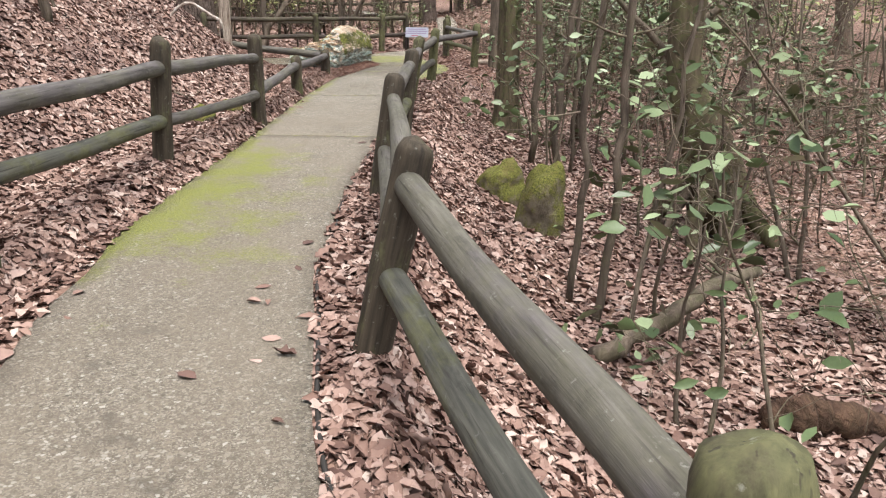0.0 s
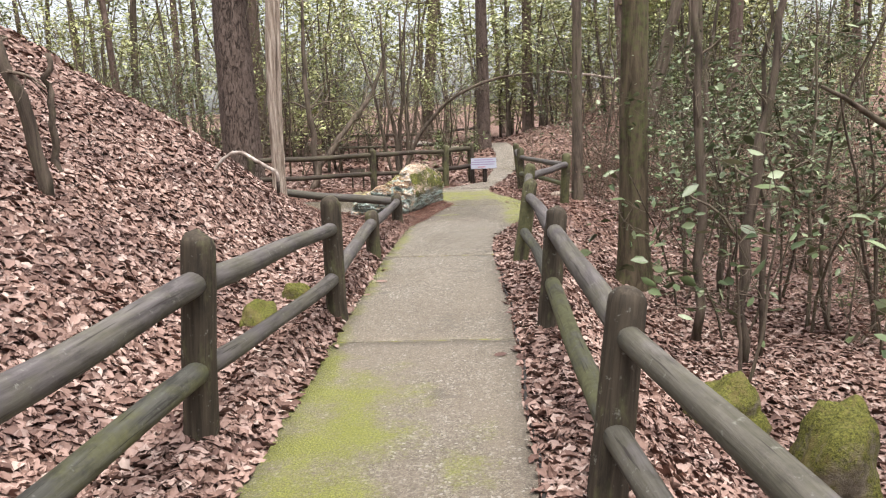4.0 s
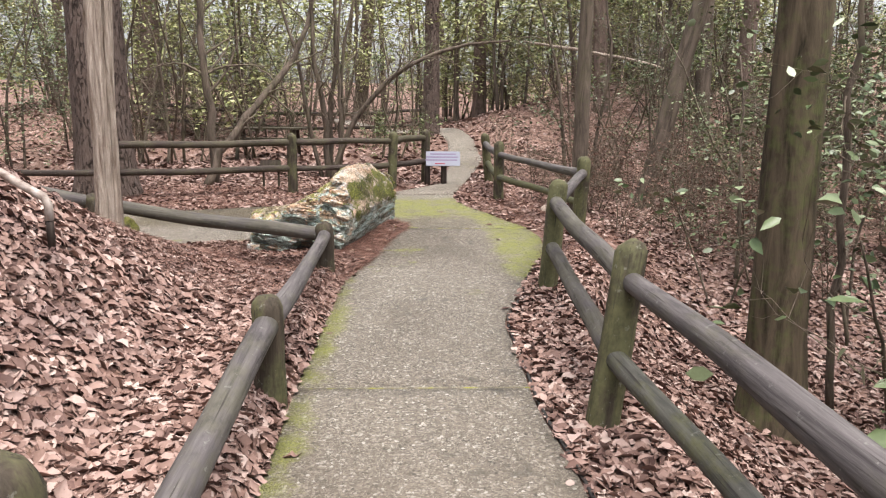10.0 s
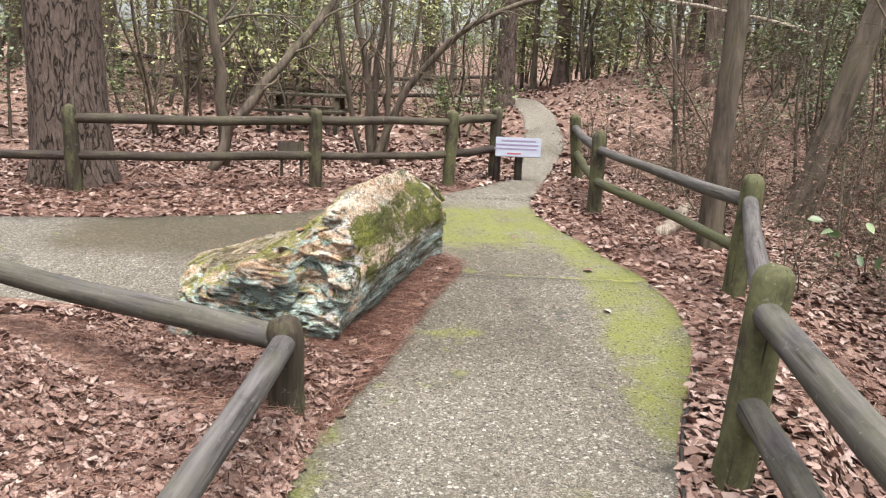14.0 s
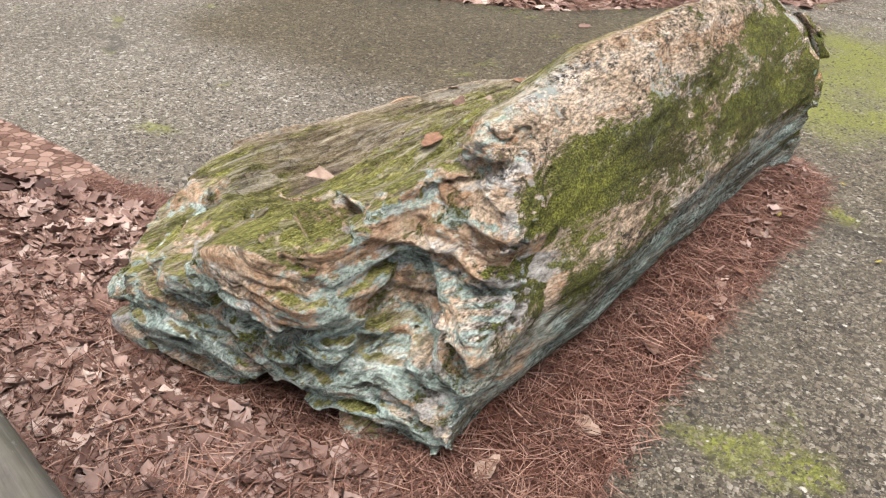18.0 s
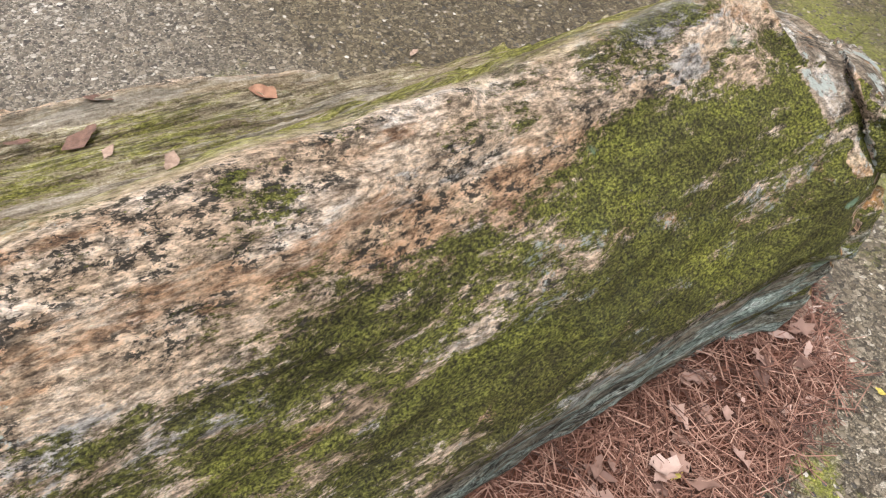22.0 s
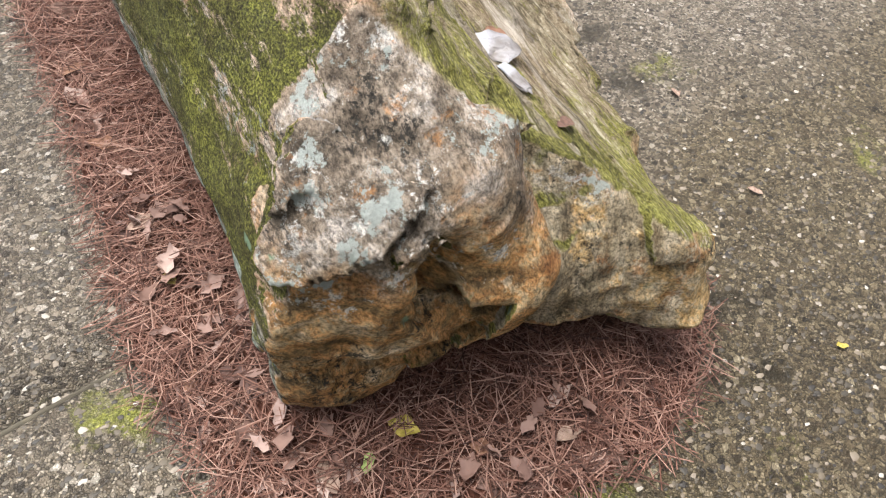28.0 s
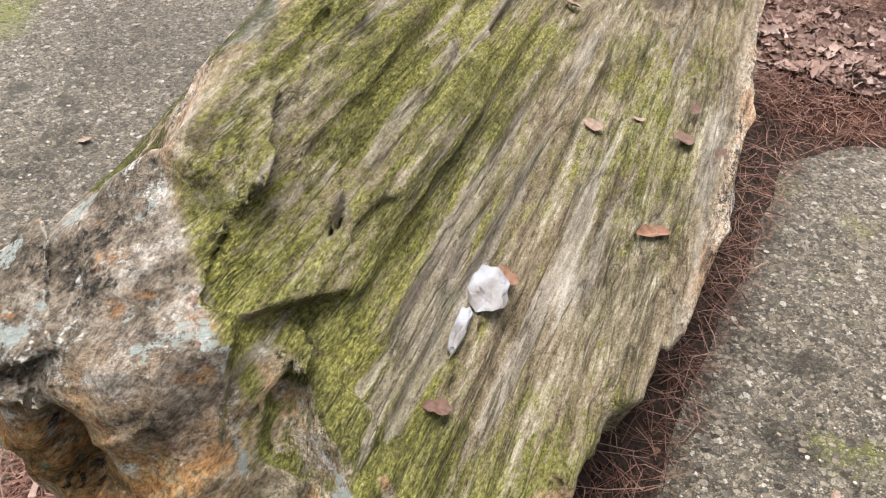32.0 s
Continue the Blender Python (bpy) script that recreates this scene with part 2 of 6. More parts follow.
def concrete_material():
    """Exposed-aggregate concrete with pebbles, damp stains and moss."""
    m = Mat("pebbled_concrete", 0.62, 0.5)
    mul = lambda a, b: m.math("MULTIPLY", a, b)
    p = m.sep()
    cell = m.n.new("ShaderNodeTexVoronoi")
    cell.inputs["Scale"].default_value = 1.0
    m.l.new(m.scaled((62, 62, 62)), cell.inputs["Vector"])
    s = m.n.new("ShaderNodeSeparateColor")
    m.l.new(cell.outputs["Color"], s.inputs[0])
    stone = m.ramp(s.outputs[0], [(0, (0.04, 0.034, 0.029)), (0.25, (0.16, 0.13, 0.1)), (0.5, (0.32, 0.27, 0.21)), (0.75, (0.44, 0.39, 0.33)), (0.92, (0.58, 0.53, 0.47)), (1, (0.74, 0.7, 0.65))])
    rim0 = m.voro(62, "DISTANCE_TO_EDGE")
    bit = m.n.new("ShaderNodeSeparateColor")
    m.l.new(m.voro(170, "F1", "Color"), bit.inputs[0])
    sand = m.ramp(bit.outputs[0], [(0, (0.08, 0.068, 0.054)), (0.35, (0.175, 0.151, 0.119)), (0.65, (0.29, 0.25, 0.198)), (0.9, (0.42, 0.37, 0.3)), (1, (0.6, 0.55, 0.48))])
    sand = m.mix(m.ramp(m.voro(170, "DISTANCE_TO_EDGE"), [(0.02, 0.55), (0.1, 0.0)]), sand, (0.06, 0.05, 0.04))
    shown = mul(m.ramp(m.math("ADD", rim0, mul(m.math("SUBTRACT", m.noise(150, 3), 0.5), 0.15)), [(0.06, 0.0), (0.1, 1.0)]), m.ramp(s.outputs[1], [(0.52, 0.0), (0.56, 0.95)]))
    c = m.mix(shown, sand, stone)
    big = m.noise((0.9, 0.6, 1), 4, 0.6)
    c = m.mix(m.ramp(big, [(0.42, 0.0), (0.7, 0.55)]), c, m.mix(1.0, c, (0.5, 0.47, 0.42), "MULTIPLY"))
    blot = m.ramp(m.math("MULTIPLY", m.noise(7, 3), m.noise(1.1, 3)), [(0.34, 0.0), (0.42, 0.75)])
    c = m.mix(blot, c, (0.045, 0.04, 0.03))
    crumb = mul(m.ramp(m.noise(26, 3, 0.6), [(0.62, 0.0), (0.65, 0.9)]), m.ramp(m.noise(2.3, 3), [(0.45, 0.0), (0.6, 1.0)]))
    c = m.mix(crumb, c, (0.03, 0.025, 0.018))
    # moss along the shaded left edge, and across the junction
    x, y = p[0], p[1]

    def band(v, a, b, f):
        lo = m.n.new("ShaderNodeMapRange")
        lo.interpolation_type = "SMOOTHSTEP"
        m.put(v, lo.inputs["Value"])
        lo.inputs["From Min"].default_value, lo.inputs["From Max"].default_value = a - f, a + f
        hi = m.n.new("ShaderNodeMapRange")
        hi.interpolation_type = "SMOOTHSTEP"
        m.put(v, hi.inputs["Value"])
        hi.inputs["From Min"].default_value, hi.inputs["From Max"].default_value = b - f, b + f
        return m.math("SUBTRACT", lo.outputs[0], hi.outputs[0])

    edge = m.math("MULTIPLY", band(y, 4.2, 8.0, 0.8), band(x, -3.5, -1.45, 0.45))
    edge = m.math("MAXIMUM", edge, mul(mul(band(y, 3.6, 7.2, 0.9), band(x, -3.5, -0.85, 0.4)), 0.6))
    rim = m.math("MULTIPLY", band(y, 1.0, 17.0, 0.8), band(x, -3.5, -2.1, 0.12))
    cross = m.math("MULTIPLY", band(y, 18.7, 20.9, 0.6), band(x, -2.6, 1.5, 0.5))
    side = m.math("MULTIPLY", band(y, 14.6, 19.0, 0.6), band(x, -0.72, 0.6, 0.22))
    film = m.math("MAXIMUM", mul(band(y, 15.6, 19.2, 0.7), mul(band(x, -3.9, -0.6, 0.7), 0.55)), mul(band(y, 17.9, 21.0, 0.4), band(x, -5.5, -1.9, 0.5)))
    film = m.ramp(m.math("ADD", mul(film, 0.5), mul(m.noise(3.0, 6, 0.7), 0.5)), [(0.34, 0.0), (0.68, 0.85)])
    c = m.mix(film, c, m.mix(1.0, c, m.mix(band(y, 17.9, 21.5, 0.4), (0.46, 0.43, 0.37), (0.40, 0.35, 0.21)), "MULTIPLY"))
    dust = mul(band(y, -6.0, 11.0, 3.0), m.ramp(m.noise((1.3, 0.8, 1), 5, 0.65), [(0.3, 0.15), (0.6, 0.6)]))
    c = m.mix(dust, c, m.mix(m.noise(90, 4, 0.7), (0.17, 0.135, 0.098), (0.35, 0.29, 0.225)))
    grow = m.math("ADD", m.math("ADD", edge, cross), m.math("ADD", m.math("MULTIPLY", rim, 0.85), side), clamp=True)
    spots = mul(m.ramp(m.noise(2.1, 4, 0.6), [(0.55, 0.0), (0.66, 0.68)]), band(y, 14.5, 30.0, 1.0))
    grow = m.math("MAXIMUM", grow, spots)
    tuft = m.math("ADD", m.math("MULTIPLY", m.noise(2.6, 5, 0.65), 0.72), m.math("MULTIPLY", m.noise(38, 6, 0.8), 0.52))
    moss = m.ramp(m.math("ADD", tuft, m.math("MULTIPLY", grow, 0.33)), [(0.79, 0.0), (0.98, 0.85)])
    c = m.mix(moss, c, m.mix(m.ramp(m.noise(90, 5, 0.75), [(0.38, 0.0), (0.62, 1.0)]), (0.085, 0.098, 0.013), (0.37, 0.385, 0.062)))
    h = m.math("ADD", m.math("MULTIPLY", m.math("ADD", shown, m.ramp(m.voro(170, "DISTANCE_TO_EDGE"), [(0.0, 0.0), (0.25, 1.0)])), 0.6), m.math("MULTIPLY", moss, m.noise(120, 3)))
    m.bump(h, 1.0, 0.007)
    m.put(m.ramp(blot, [(0, 0.62), (1, 0.45)]), m.b.inputs["Roughness"])
    return m.color(c)


M_CONC = concrete_material()


def stone_material():
    """Petrified wood: cream, rust and grey bands along the grain, with lichen and moss."""
    m = Mat("petrified_wood", 0.85, 0.25)
    p, nr = m.sep(), m.sep("normal")

    def step(v, a, b):
        nd = m.n.new("ShaderNodeMapRange")
        nd.interpolation_type = "SMOOTHSTEP"
        m.put(v, nd.inputs["Value"])
        nd.inputs["From Min"].default_value, nd.inputs["From Max"].default_value = a, b
        if a > b:
            nd.inputs["From Min"].default_value, nd.inputs["From Max"].default_value = b, a
            nd.inputs["To Min"].default_value, nd.inputs["To Max"].default_value = 1.0, 0.0
        return nd.outputs[0]

    mul, add = (lambda a, b: m.math("MULTIPLY", a, b)), (lambda a, b: m.math("ADD", a, b))
    # u runs across the log, square to its grain
    u = add(p[0], mul(add(p[1], -17.0), -0.25))
    w = m.n.new("ShaderNodeCombineXYZ")
    for v, sock in zip((u, p[1], p[2]), w.inputs):
        m.put(v, sock)
    w = w.outputs[0]

    def N(sc, detail=5, rough=0.6, dist=0.0):
        return m.noise(sc, detail, rough, dist, w)

    inv = lambda a: m.math("SUBTRACT", 1.0, a)
    crest = add(p[0], add(mul(p[1], -0.145), 4.735))
    top = step(crest, 0.0, -0.07)
    dip = add(p[2], add(mul(p[0], 0.25), mul(p[1], -0.1)))
    face = m.math("MAXIMUM", mul(step(p[1], 16.25, 16.1), step(mul(nr[1], -1.0), 0.15, 0.4)), mul(step(nr[2], 0.8, 0.55), step(add(p[1], mul(p[2], -0.4)), 15.74, 15.69)))
    slab = mul(top, step(u, -2.45, -2.6))
    knob = mul(step(p[1], 17.99, 18.03), step(add(p[1], mul(p[0], 1.5)), 14.79, 14.84))
    tail = m.math("MAXIMUM", mul(knob, step(add(nr[1], mul(nr[2], 0.6)), 0.12, 0.35)), mul(step(nr[2], 0.86, 0.66), mul(step(p[1], 18.1, 18.2), step(nr[1], 0.25, 0.5))))
    body = inv(m.math("MAXIMUM", face, tail))
    side = step(nr[0], 0.1, 0.45)
    grain = m.mix(top, N((34, 14, 42), 9, 0.8), N((44, 2.6, 40), 8, 0.72, 0.1))
    lump = N((15, 13, 24), 9, 0.74, 0.2)
    tex = m.mix(body, lump, grain)
    fine = m.mix(top, N((130, 55, 150), 5, 0.82), N((150, 70, 150), 5, 0.82))
    # flank: cream and peach stone along the grain
    c = m.ramp(add(mul(N((13, 4.6, 16), 9, 0.8), 0.75), mul(fine, 0.25)), [(0.38, (0.28, 0.2, 0.14)), (0.45, (0.50, 0.37, 0.26)), (0.5, (0.66, 0.51, 0.375)), (0.55, (0.77, 0.635, 0.51)), (0.62, (0.83, 0.77, 0.71))])
    rust = m.ramp(add(N((6, 2.0, 8), 7, 0.7), add(mul(face, mul(step(p[2], 0.15, 0.45), 0.085)), mul(step(p[1], 17.2, 17.8), 0.02))), [(0.55, 0.0), (0.585, 0.85)])
    c = m.mix(rust, c, m.ramp(tex, [(0.3, (0.19, 0.085, 0.04)), (0.46, (0.48, 0.28, 0.16)), (0.62, (0.72, 0.54, 0.38))]))
    grey = m.ramp(add(N((7, 2.6, 9), 7, 0.72), mul(face, 0.045)), [(0.565, 0.0), (0.6, 0.92)])
    c = m.mix(grey, c, m.ramp(tex, [(0.36, (0.14, 0.13, 0.125)), (0.46, (0.40, 0.38, 0.36)), (0.54, (0.62, 0.6, 0.58)), (0.66, (0.8, 0.78, 0.76))]))
    # grey-green streaks and a teal-white skin low on the flank, teal layers on the broken face
    low = mul(step(p[2], 0.46, 0.3), mul(side, body))
    streak = N((16, 2.2, 34), 8, 0.75)
    c = m.mix(mul(low, 0.9), c, m.ramp(streak, [(0.37, (0.045, 0.045, 0.033)), (0.47, (0.14, 0.14, 0.105)), (0.54, (0.30, 0.31, 0.255)), (0.61, (0.62, 0.66, 0.6))]))
    lv = m.n.new("ShaderNodeCombineXYZ")
    for v, sock in zip((p[0], p[1], dip), lv.inputs):
        m.put(v, sock)
    layer = m.noise((9, 9, 44), 8, 0.72, 0.3, lv.outputs[0])
    cool = m.math("MAXIMUM", mul(low, m.ramp(N((9, 2.4, 20), 7, 0.74), [(0.475, 0.0), (0.52, 0.85)])), mul(face, m.ramp(add(N((6, 5, 11), 6, 0.7), mul(step(p[2], 0.6, 0.25), 0.08)), [(0.51, 0.0), (0.55, 0.9)])))
    c = m.mix(cool, c, m.ramp(add(mul(m.mix(face, streak, layer), 0.65), mul(fine, 0.35)), [(0.38, (0.12, 0.145, 0.13)), (0.45, (0.27, 0.36, 0.325)), (0.53, (0.43, 0.55, 0.505)), (0.61, (0.74, 0.80, 0.77))]))
    # shade in the crevices between the layers, painted dark brown
    c = m.mix(mul(face, m.ramp(layer, [(0.4, 0.7), (0.44, 0.0)])), c, (0.05, 0.038, 0.028))
    # the broken end: tan, olive and orange brown below, grey above
    height = add(p[2], mul(add(N((5, 5, 5), 4), -0.5), 0.35))
    t1 = m.ramp(N((8, 8, 15), 8, 0.72), [(0.36, (0.13, 0.085, 0.04)), (0.43, (0.34, 0.22, 0.10)), (0.49, (0.60, 0.31, 0.115)), (0.56, (0.60, 0.42, 0.22)), (0.66, (0.76, 0.62, 0.44))])
    t2 = m.ramp(N((10, 10, 13), 8, 0.76), [(0.36, (0.10, 0.08, 0.06)), (0.45, (0.25, 0.2, 0.15)), (0.53, (0.41, 0.34, 0.27)), (0.61, (0.66, 0.6, 0.54))])
    t3 = m.ramp(N((24, 12, 3), 7, 0.72), [(0.36, (0.19, 0.14, 0.08)), (0.5, (0.44, 0.36, 0.24)), (0.62, (0.66, 0.57, 0.42))])
    t3 = m.mix(m.ramp(add(N((6, 6, 5), 6, 0.7), mul(step(u, -2.88, -2.98), 0.16)), [(0.56, 0.0), (0.6, 0.9)]), t3, m.ramp(tex, [(0.35, (0.40, 0.2, 0.06)), (0.5, (0.64, 0.44, 0.2)), (0.62, (0.8, 0.7, 0.5))]))
    te = m.mix(step(u, -2.58, -2.64), m.mix(step(height, 0.5, 0.62), t1, t2), t3)
    # crack network on the broken end, with crevice shade painted into the colour
    crev_shade = m.ramp(m.math("ADD", m.voro((6, 6, 8), "DISTANCE_TO_EDGE", "Distance", w), mul(add(lump, -0.5), 0.9)), [(0.0, 0.9), (0.05, 0.0)])
    te = m.mix(mul(crev_shade, 0.45), te, (0.035, 0.027, 0.018))
    crust = m.ramp(N((14, 14, 18), 8, 0.8), [(0.56, 0.0), (0.58, 0.85)])
    te = m.mix(crust, te, m.mix(step(height, 0.42, 0.5), (0.6, 0.46, 0.27), (0.74, 0.73, 0.69)))
    stain = m.ramp(add(N((9, 9, 13), 7, 0.75), mul(step(height, 0.62, 0.4), 0.03)), [(0.57, 0.0), (0.62, 0.7)])
    te = m.mix(stain, te, m.ramp(lump, [(0.4, (0.28, 0.11, 0.035)), (0.6, (0.62, 0.32, 0.12))]))
    c = m.mix(tail, c, te)
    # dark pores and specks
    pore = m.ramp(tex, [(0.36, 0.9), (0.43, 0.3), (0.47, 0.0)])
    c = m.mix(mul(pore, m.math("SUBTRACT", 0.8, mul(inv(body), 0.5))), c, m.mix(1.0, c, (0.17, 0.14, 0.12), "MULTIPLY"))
    speck = mul(m.ramp(N((75, 40, 85), 6, 0.84), [(0.515, 0.0), (0.535, 0.95)]), m.ramp(add(N((6, 3, 7), 5, 0.7), mul(tail, -0.085)), [(0.46, 0.0), (0.54, 1.0)]))
    c = m.mix(mul(speck, m.math("SUBTRACT", 1.0, mul(face, 0.7))), c, (0.035, 0.033, 0.028))
    fg = m.ramp(fine, [(0.4, 0.3), (0.5, 1.0), (0.59, 1.5)])
    c = m.mix(m.math("SUBTRACT", 0.85, mul(face, 0.3)), c, m.mix(1.0, c, fg, "MULTIPLY"))
    # lichen: pale grey-green crusts
    lich = m.ramp(add(mul(tail, add(mul(step(p[2], 0.42, 0.52), 0.075), -0.04)), add(mul(N(19, 8, 0.8), 0.6), mul(m.mix(tail, N((2.8, 2.2, 2.8), 3), N((8, 8, 8), 3)), 0.45))), [(0.615, 0.0), (0.627, 0.93)])
    c = m.mix(lich, c, m.mix(N(120, 4, 0.7), (0.26, 0.31, 0.28), (0.70, 0.76, 0.73)))
    # moss, deep green on the flank, olive over the fibres of the flat slab
    patch = add(mul(N((6, 2.2, 7), 5, 0.62), 0.46), mul(N((38, 15, 42), 8, 0.9), 0.58))
    flank = mul(mul(step(p[2], 0.27, 0.5), m.math("MAXIMUM", step(p[2], 0.84, 0.68), mul(step(p[1], 16.9, 17.3), 0.15))), mul(side, add(0.125, mul(step(p[1], 16.6, 17.2), 0.02))))
    grow = add(mul(body, m.math("MAXIMUM", flank, mul(top, 0.02))), add(mul(face, -0.14), mul(tail, add(-0.07, mul(step(nr[2], 0.3, 0.7), 0.04)))))
    grow = add(grow, mul(mul(step(nr[2], 0.5, 0.8), inv(top)), mul(mul(step(p[1], 17.2, 17.5), body), 0.05)))
    grow = add(grow, mul(face, mul(step(nr[2], 0.2, 0.6), 0.18)))
    moss = m.ramp(add(patch, grow), [(0.60, 0.0), (0.625, 0.97)])
    mg = m.ramp(N((260, 170, 260), 5, 0.8), [(0.39, (0.010, 0.011, 0.003)), (0.46, (0.065, 0.07, 0.012)), (0.53, (0.14, 0.15, 0.024)), (0.6, (0.31, 0.315, 0.075))])
    mc = m.mix(1.0, mg, m.ramp(N((60, 34, 60), 6, 0.78), [(0.38, 0.5), (0.5, 1.0), (0.62, 1.4)]), "MULTIPLY")
    mc = m.mix(1.0, mc, m.ramp(N((5.5, 2.4, 6), 6, 0.68), [(0.36, (0.6, 0.55, 0.6)), (0.5, (1.0, 1.0, 1.0)), (0.64, (1.5, 1.5, 1.3))]), "MULTIPLY")
    c = m.mix(mul(moss, inv(mul(top, body))), c, mc)
    # the weathered top: tan fibres with olive moss lying between them
    rib = add(mul(N((40, 3.4, 38), 9, 0.78, 0.05), 0.45), add(mul(N((120, 26, 120), 6, 0.82), 0.3), mul(N((230, 190, 230), 4, 0.8), 0.25)))
    # long grooves: sunk in the bump, and their shade painted dark as well
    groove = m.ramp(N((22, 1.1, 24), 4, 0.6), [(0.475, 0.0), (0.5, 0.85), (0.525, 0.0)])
    fib = m.ramp(rib, [(0.42, (0.08, 0.06, 0.036)), (0.47, (0.25, 0.20, 0.13)), (0.525, (0.45, 0.38, 0.26)), (0.58, (0.76, 0.70, 0.57))])
    fib = m.mix(m.ramp(N((5, 1.6, 5), 5, 0.65), [(0.46, 0.0), (0.56, 0.6)]), fib, m.mix(1.0, fib, (0.78, 0.70, 0.66), "MULTIPLY"))
    mot = m.ramp(add(mul(N((220, 80, 220), 5, 0.8), 0.6), mul(rib, 0.4)), [(0.42, (0.04, 0.04, 0.008)), (0.47, (0.15, 0.15, 0.025)), (0.525, (0.29, 0.285, 0.055)), (0.59, (0.60, 0.57, 0.2))])
    mot = m.mix(1.0, mot, m.ramp(N((9, 3.0, 9), 6, 0.7), [(0.38, 0.65), (0.5, 1.0), (0.62, 1.25)]), "MULTIPLY")
    lush = add(mul(step(crest, -0.55, -0.25), 0.05), add(mul(step(p[1], 18.0, 18.25), 0.06), mul(step(u, -3.1, -3.19), -0.14)))
    lush = add(lush, mul(mul(step(p[1], 16.5, 16.1), step(u, -2.4, -2.5)), 0.04))
    tuft = m.ramp(add(add(mul(N((6, 2.0, 6), 5, 0.62), 0.3), mul(N((70, 11, 70), 8, 0.88), 0.6)), lush), [(0.45, 0.0), (0.495, 0.9)])
    soil = m.ramp(add(rib, mul(fine, 0.3)), [(0.56, (0.05, 0.038, 0.028)), (0.66, (0.16, 0.12, 0.09)), (0.76, (0.34, 0.27, 0.2))])
    bowl = m.ramp(add(m.math("POWER", mul(add(p[0], 3.03), 7.0), 2.0), add(m.math("POWER", mul(add(p[1], -16.36), 3.4), 2.0), mul(N(14, 5, 0.7), 0.8))), [(0.5, 0.85), (0.85, 0.0)])
    ridge = m.ramp(N((15, 0.8, 15), 6, 0.62), [(0.545, 0.0), (0.585, 0.6)])
    tuft = mul(tuft, inv(mul(ridge, 1.2)))
    fib = m.mix(ridge, fib, m.ramp(rib, [(0.42, (0.22, 0.18, 0.14)), (0.5, (0.5, 0.44, 0.37)), (0.58, (0.75, 0.69, 0.62))]))
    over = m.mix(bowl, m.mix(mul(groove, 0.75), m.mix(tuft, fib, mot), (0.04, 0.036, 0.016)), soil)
    c = m.mix(mul(top, mul(body, step(u, -3.2, -3.14))), c, over)
    mint = m.ramp(add(mul(m.voro((7, 5, 7), "F1", "Distance", w), 1.0), mul(N(45, 4, 0.7), 0.22)), [(0.17, 0.85), (0.2, 0.0)])
    c = m.mix(mul(mint, m.ramp(N((2.5, 2, 2.5), 2), [(0.5, 0.0), (0.56, 1.0)])), c, m.mix(fine, (0.16, 0.3, 0.17), (0.46, 0.66, 0.48)))
    h = add(mul(m.mix(face, m.mix(mul(top, body), tex, m.math("SUBTRACT", rib, mul(groove, 0.3))), add(mul(layer, 0.6), mul(tex, 0.5))), 1.0), add(mul(fine, 0.5), mul(moss, mul(N(210, 4, 0.7), 0.8))))
    m.bump(h, 1.0, 0.035)
    return m.color(c)


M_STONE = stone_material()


def boulder_material():
    m = Mat("mossy_boulder", 0.95, 0.1)
    nr = m.sep("normal")
    c = m.ramp(m.noise(9, 5), [(0.3, (0.06, 0.05, 0.035)), (0.7, (0.2, 0.17, 0.13))])
    g = m.ramp(m.math("ADD", m.math("MULTIPLY", m.noise(11, 7, 0.75), 0.75), m.math("MULTIPLY", nr[2], 0.35)), [(0.32, 0.0), (0.48, 0.95)])
    green = m.mix(m.ramp(m.noise(70, 5, 0.75), [(0.38, 0.0), (0.62, 1.0)]), (0.03, 0.032, 0.009), (0.15, 0.15, 0.035))
    c = m.mix(g, c, m.mix(m.ramp(m.noise(7, 5, 0.7), [(0.5, 0.0), (0.62, 0.7)]), green, (0.12, 0.095, 0.04)))
    m.bump(m.math("ADD", m.noise(20, 5), m.math("MULTIPLY", m.noise(120, 3), 0.5)), 0.9, 0.02)
    return m.color(c)


M_BOULDER = boulder_material()
M_SIGN = Mat("white_sign_board", 0.5).color((0.25, 0.26, 0.31))
M_INK = Mat("purple_ink", 0.6).color((0.16, 0.12, 0.2))
M_RED = Mat("red_ink", 0.6).color((0.25, 0.05, 0.07))
# near-black that stands for shadow between concrete and soil
M_GAPSHADE = Mat("gap_shade", 0.7).color((0.025, 0.022, 0.02))
M_STRIP = Mat("mossy_joint_strip", 0.9)
M_STRIP = M_STRIP.color(M_STRIP.ramp(M_STRIP.noise((9, 9, 9), 4), [(0.38, (0.09, 0.08, 0.06)), (0.5, (0.16, 0.14, 0.10)), (0.62, (0.2, 0.2, 0.05))]))
M_PAINT = Mat("chalky_pale_paint", 0.55, 0.4)
M_PAINT.bump(M_PAINT.noise(60, 4), 0.3, 0.004)
M_PAINT = M_PAINT.color(M_PAINT.ramp(M_PAINT.noise(14, 5), [(0.35, (0.13, 0.09, 0.07)), (0.5, (0.3, 0.25, 0.215)), (0.7, (0.42, 0.38, 0.35))]))
M_QUARTZ = Mat("white_quartz", 0.45, 0.5)
M_QUARTZ.bump(M_QUARTZ.noise(40, 4), 0.5, 0.01)
M_QUARTZ = M_QUARTZ.color(M_QUARTZ.ramp(M_QUARTZ.noise(9, 4), [(0.38, (0.1, 0.085, 0.075)), (0.52, (0.24, 0.24, 0.26)), (0.65, (0.3, 0.32, 0.36))]))


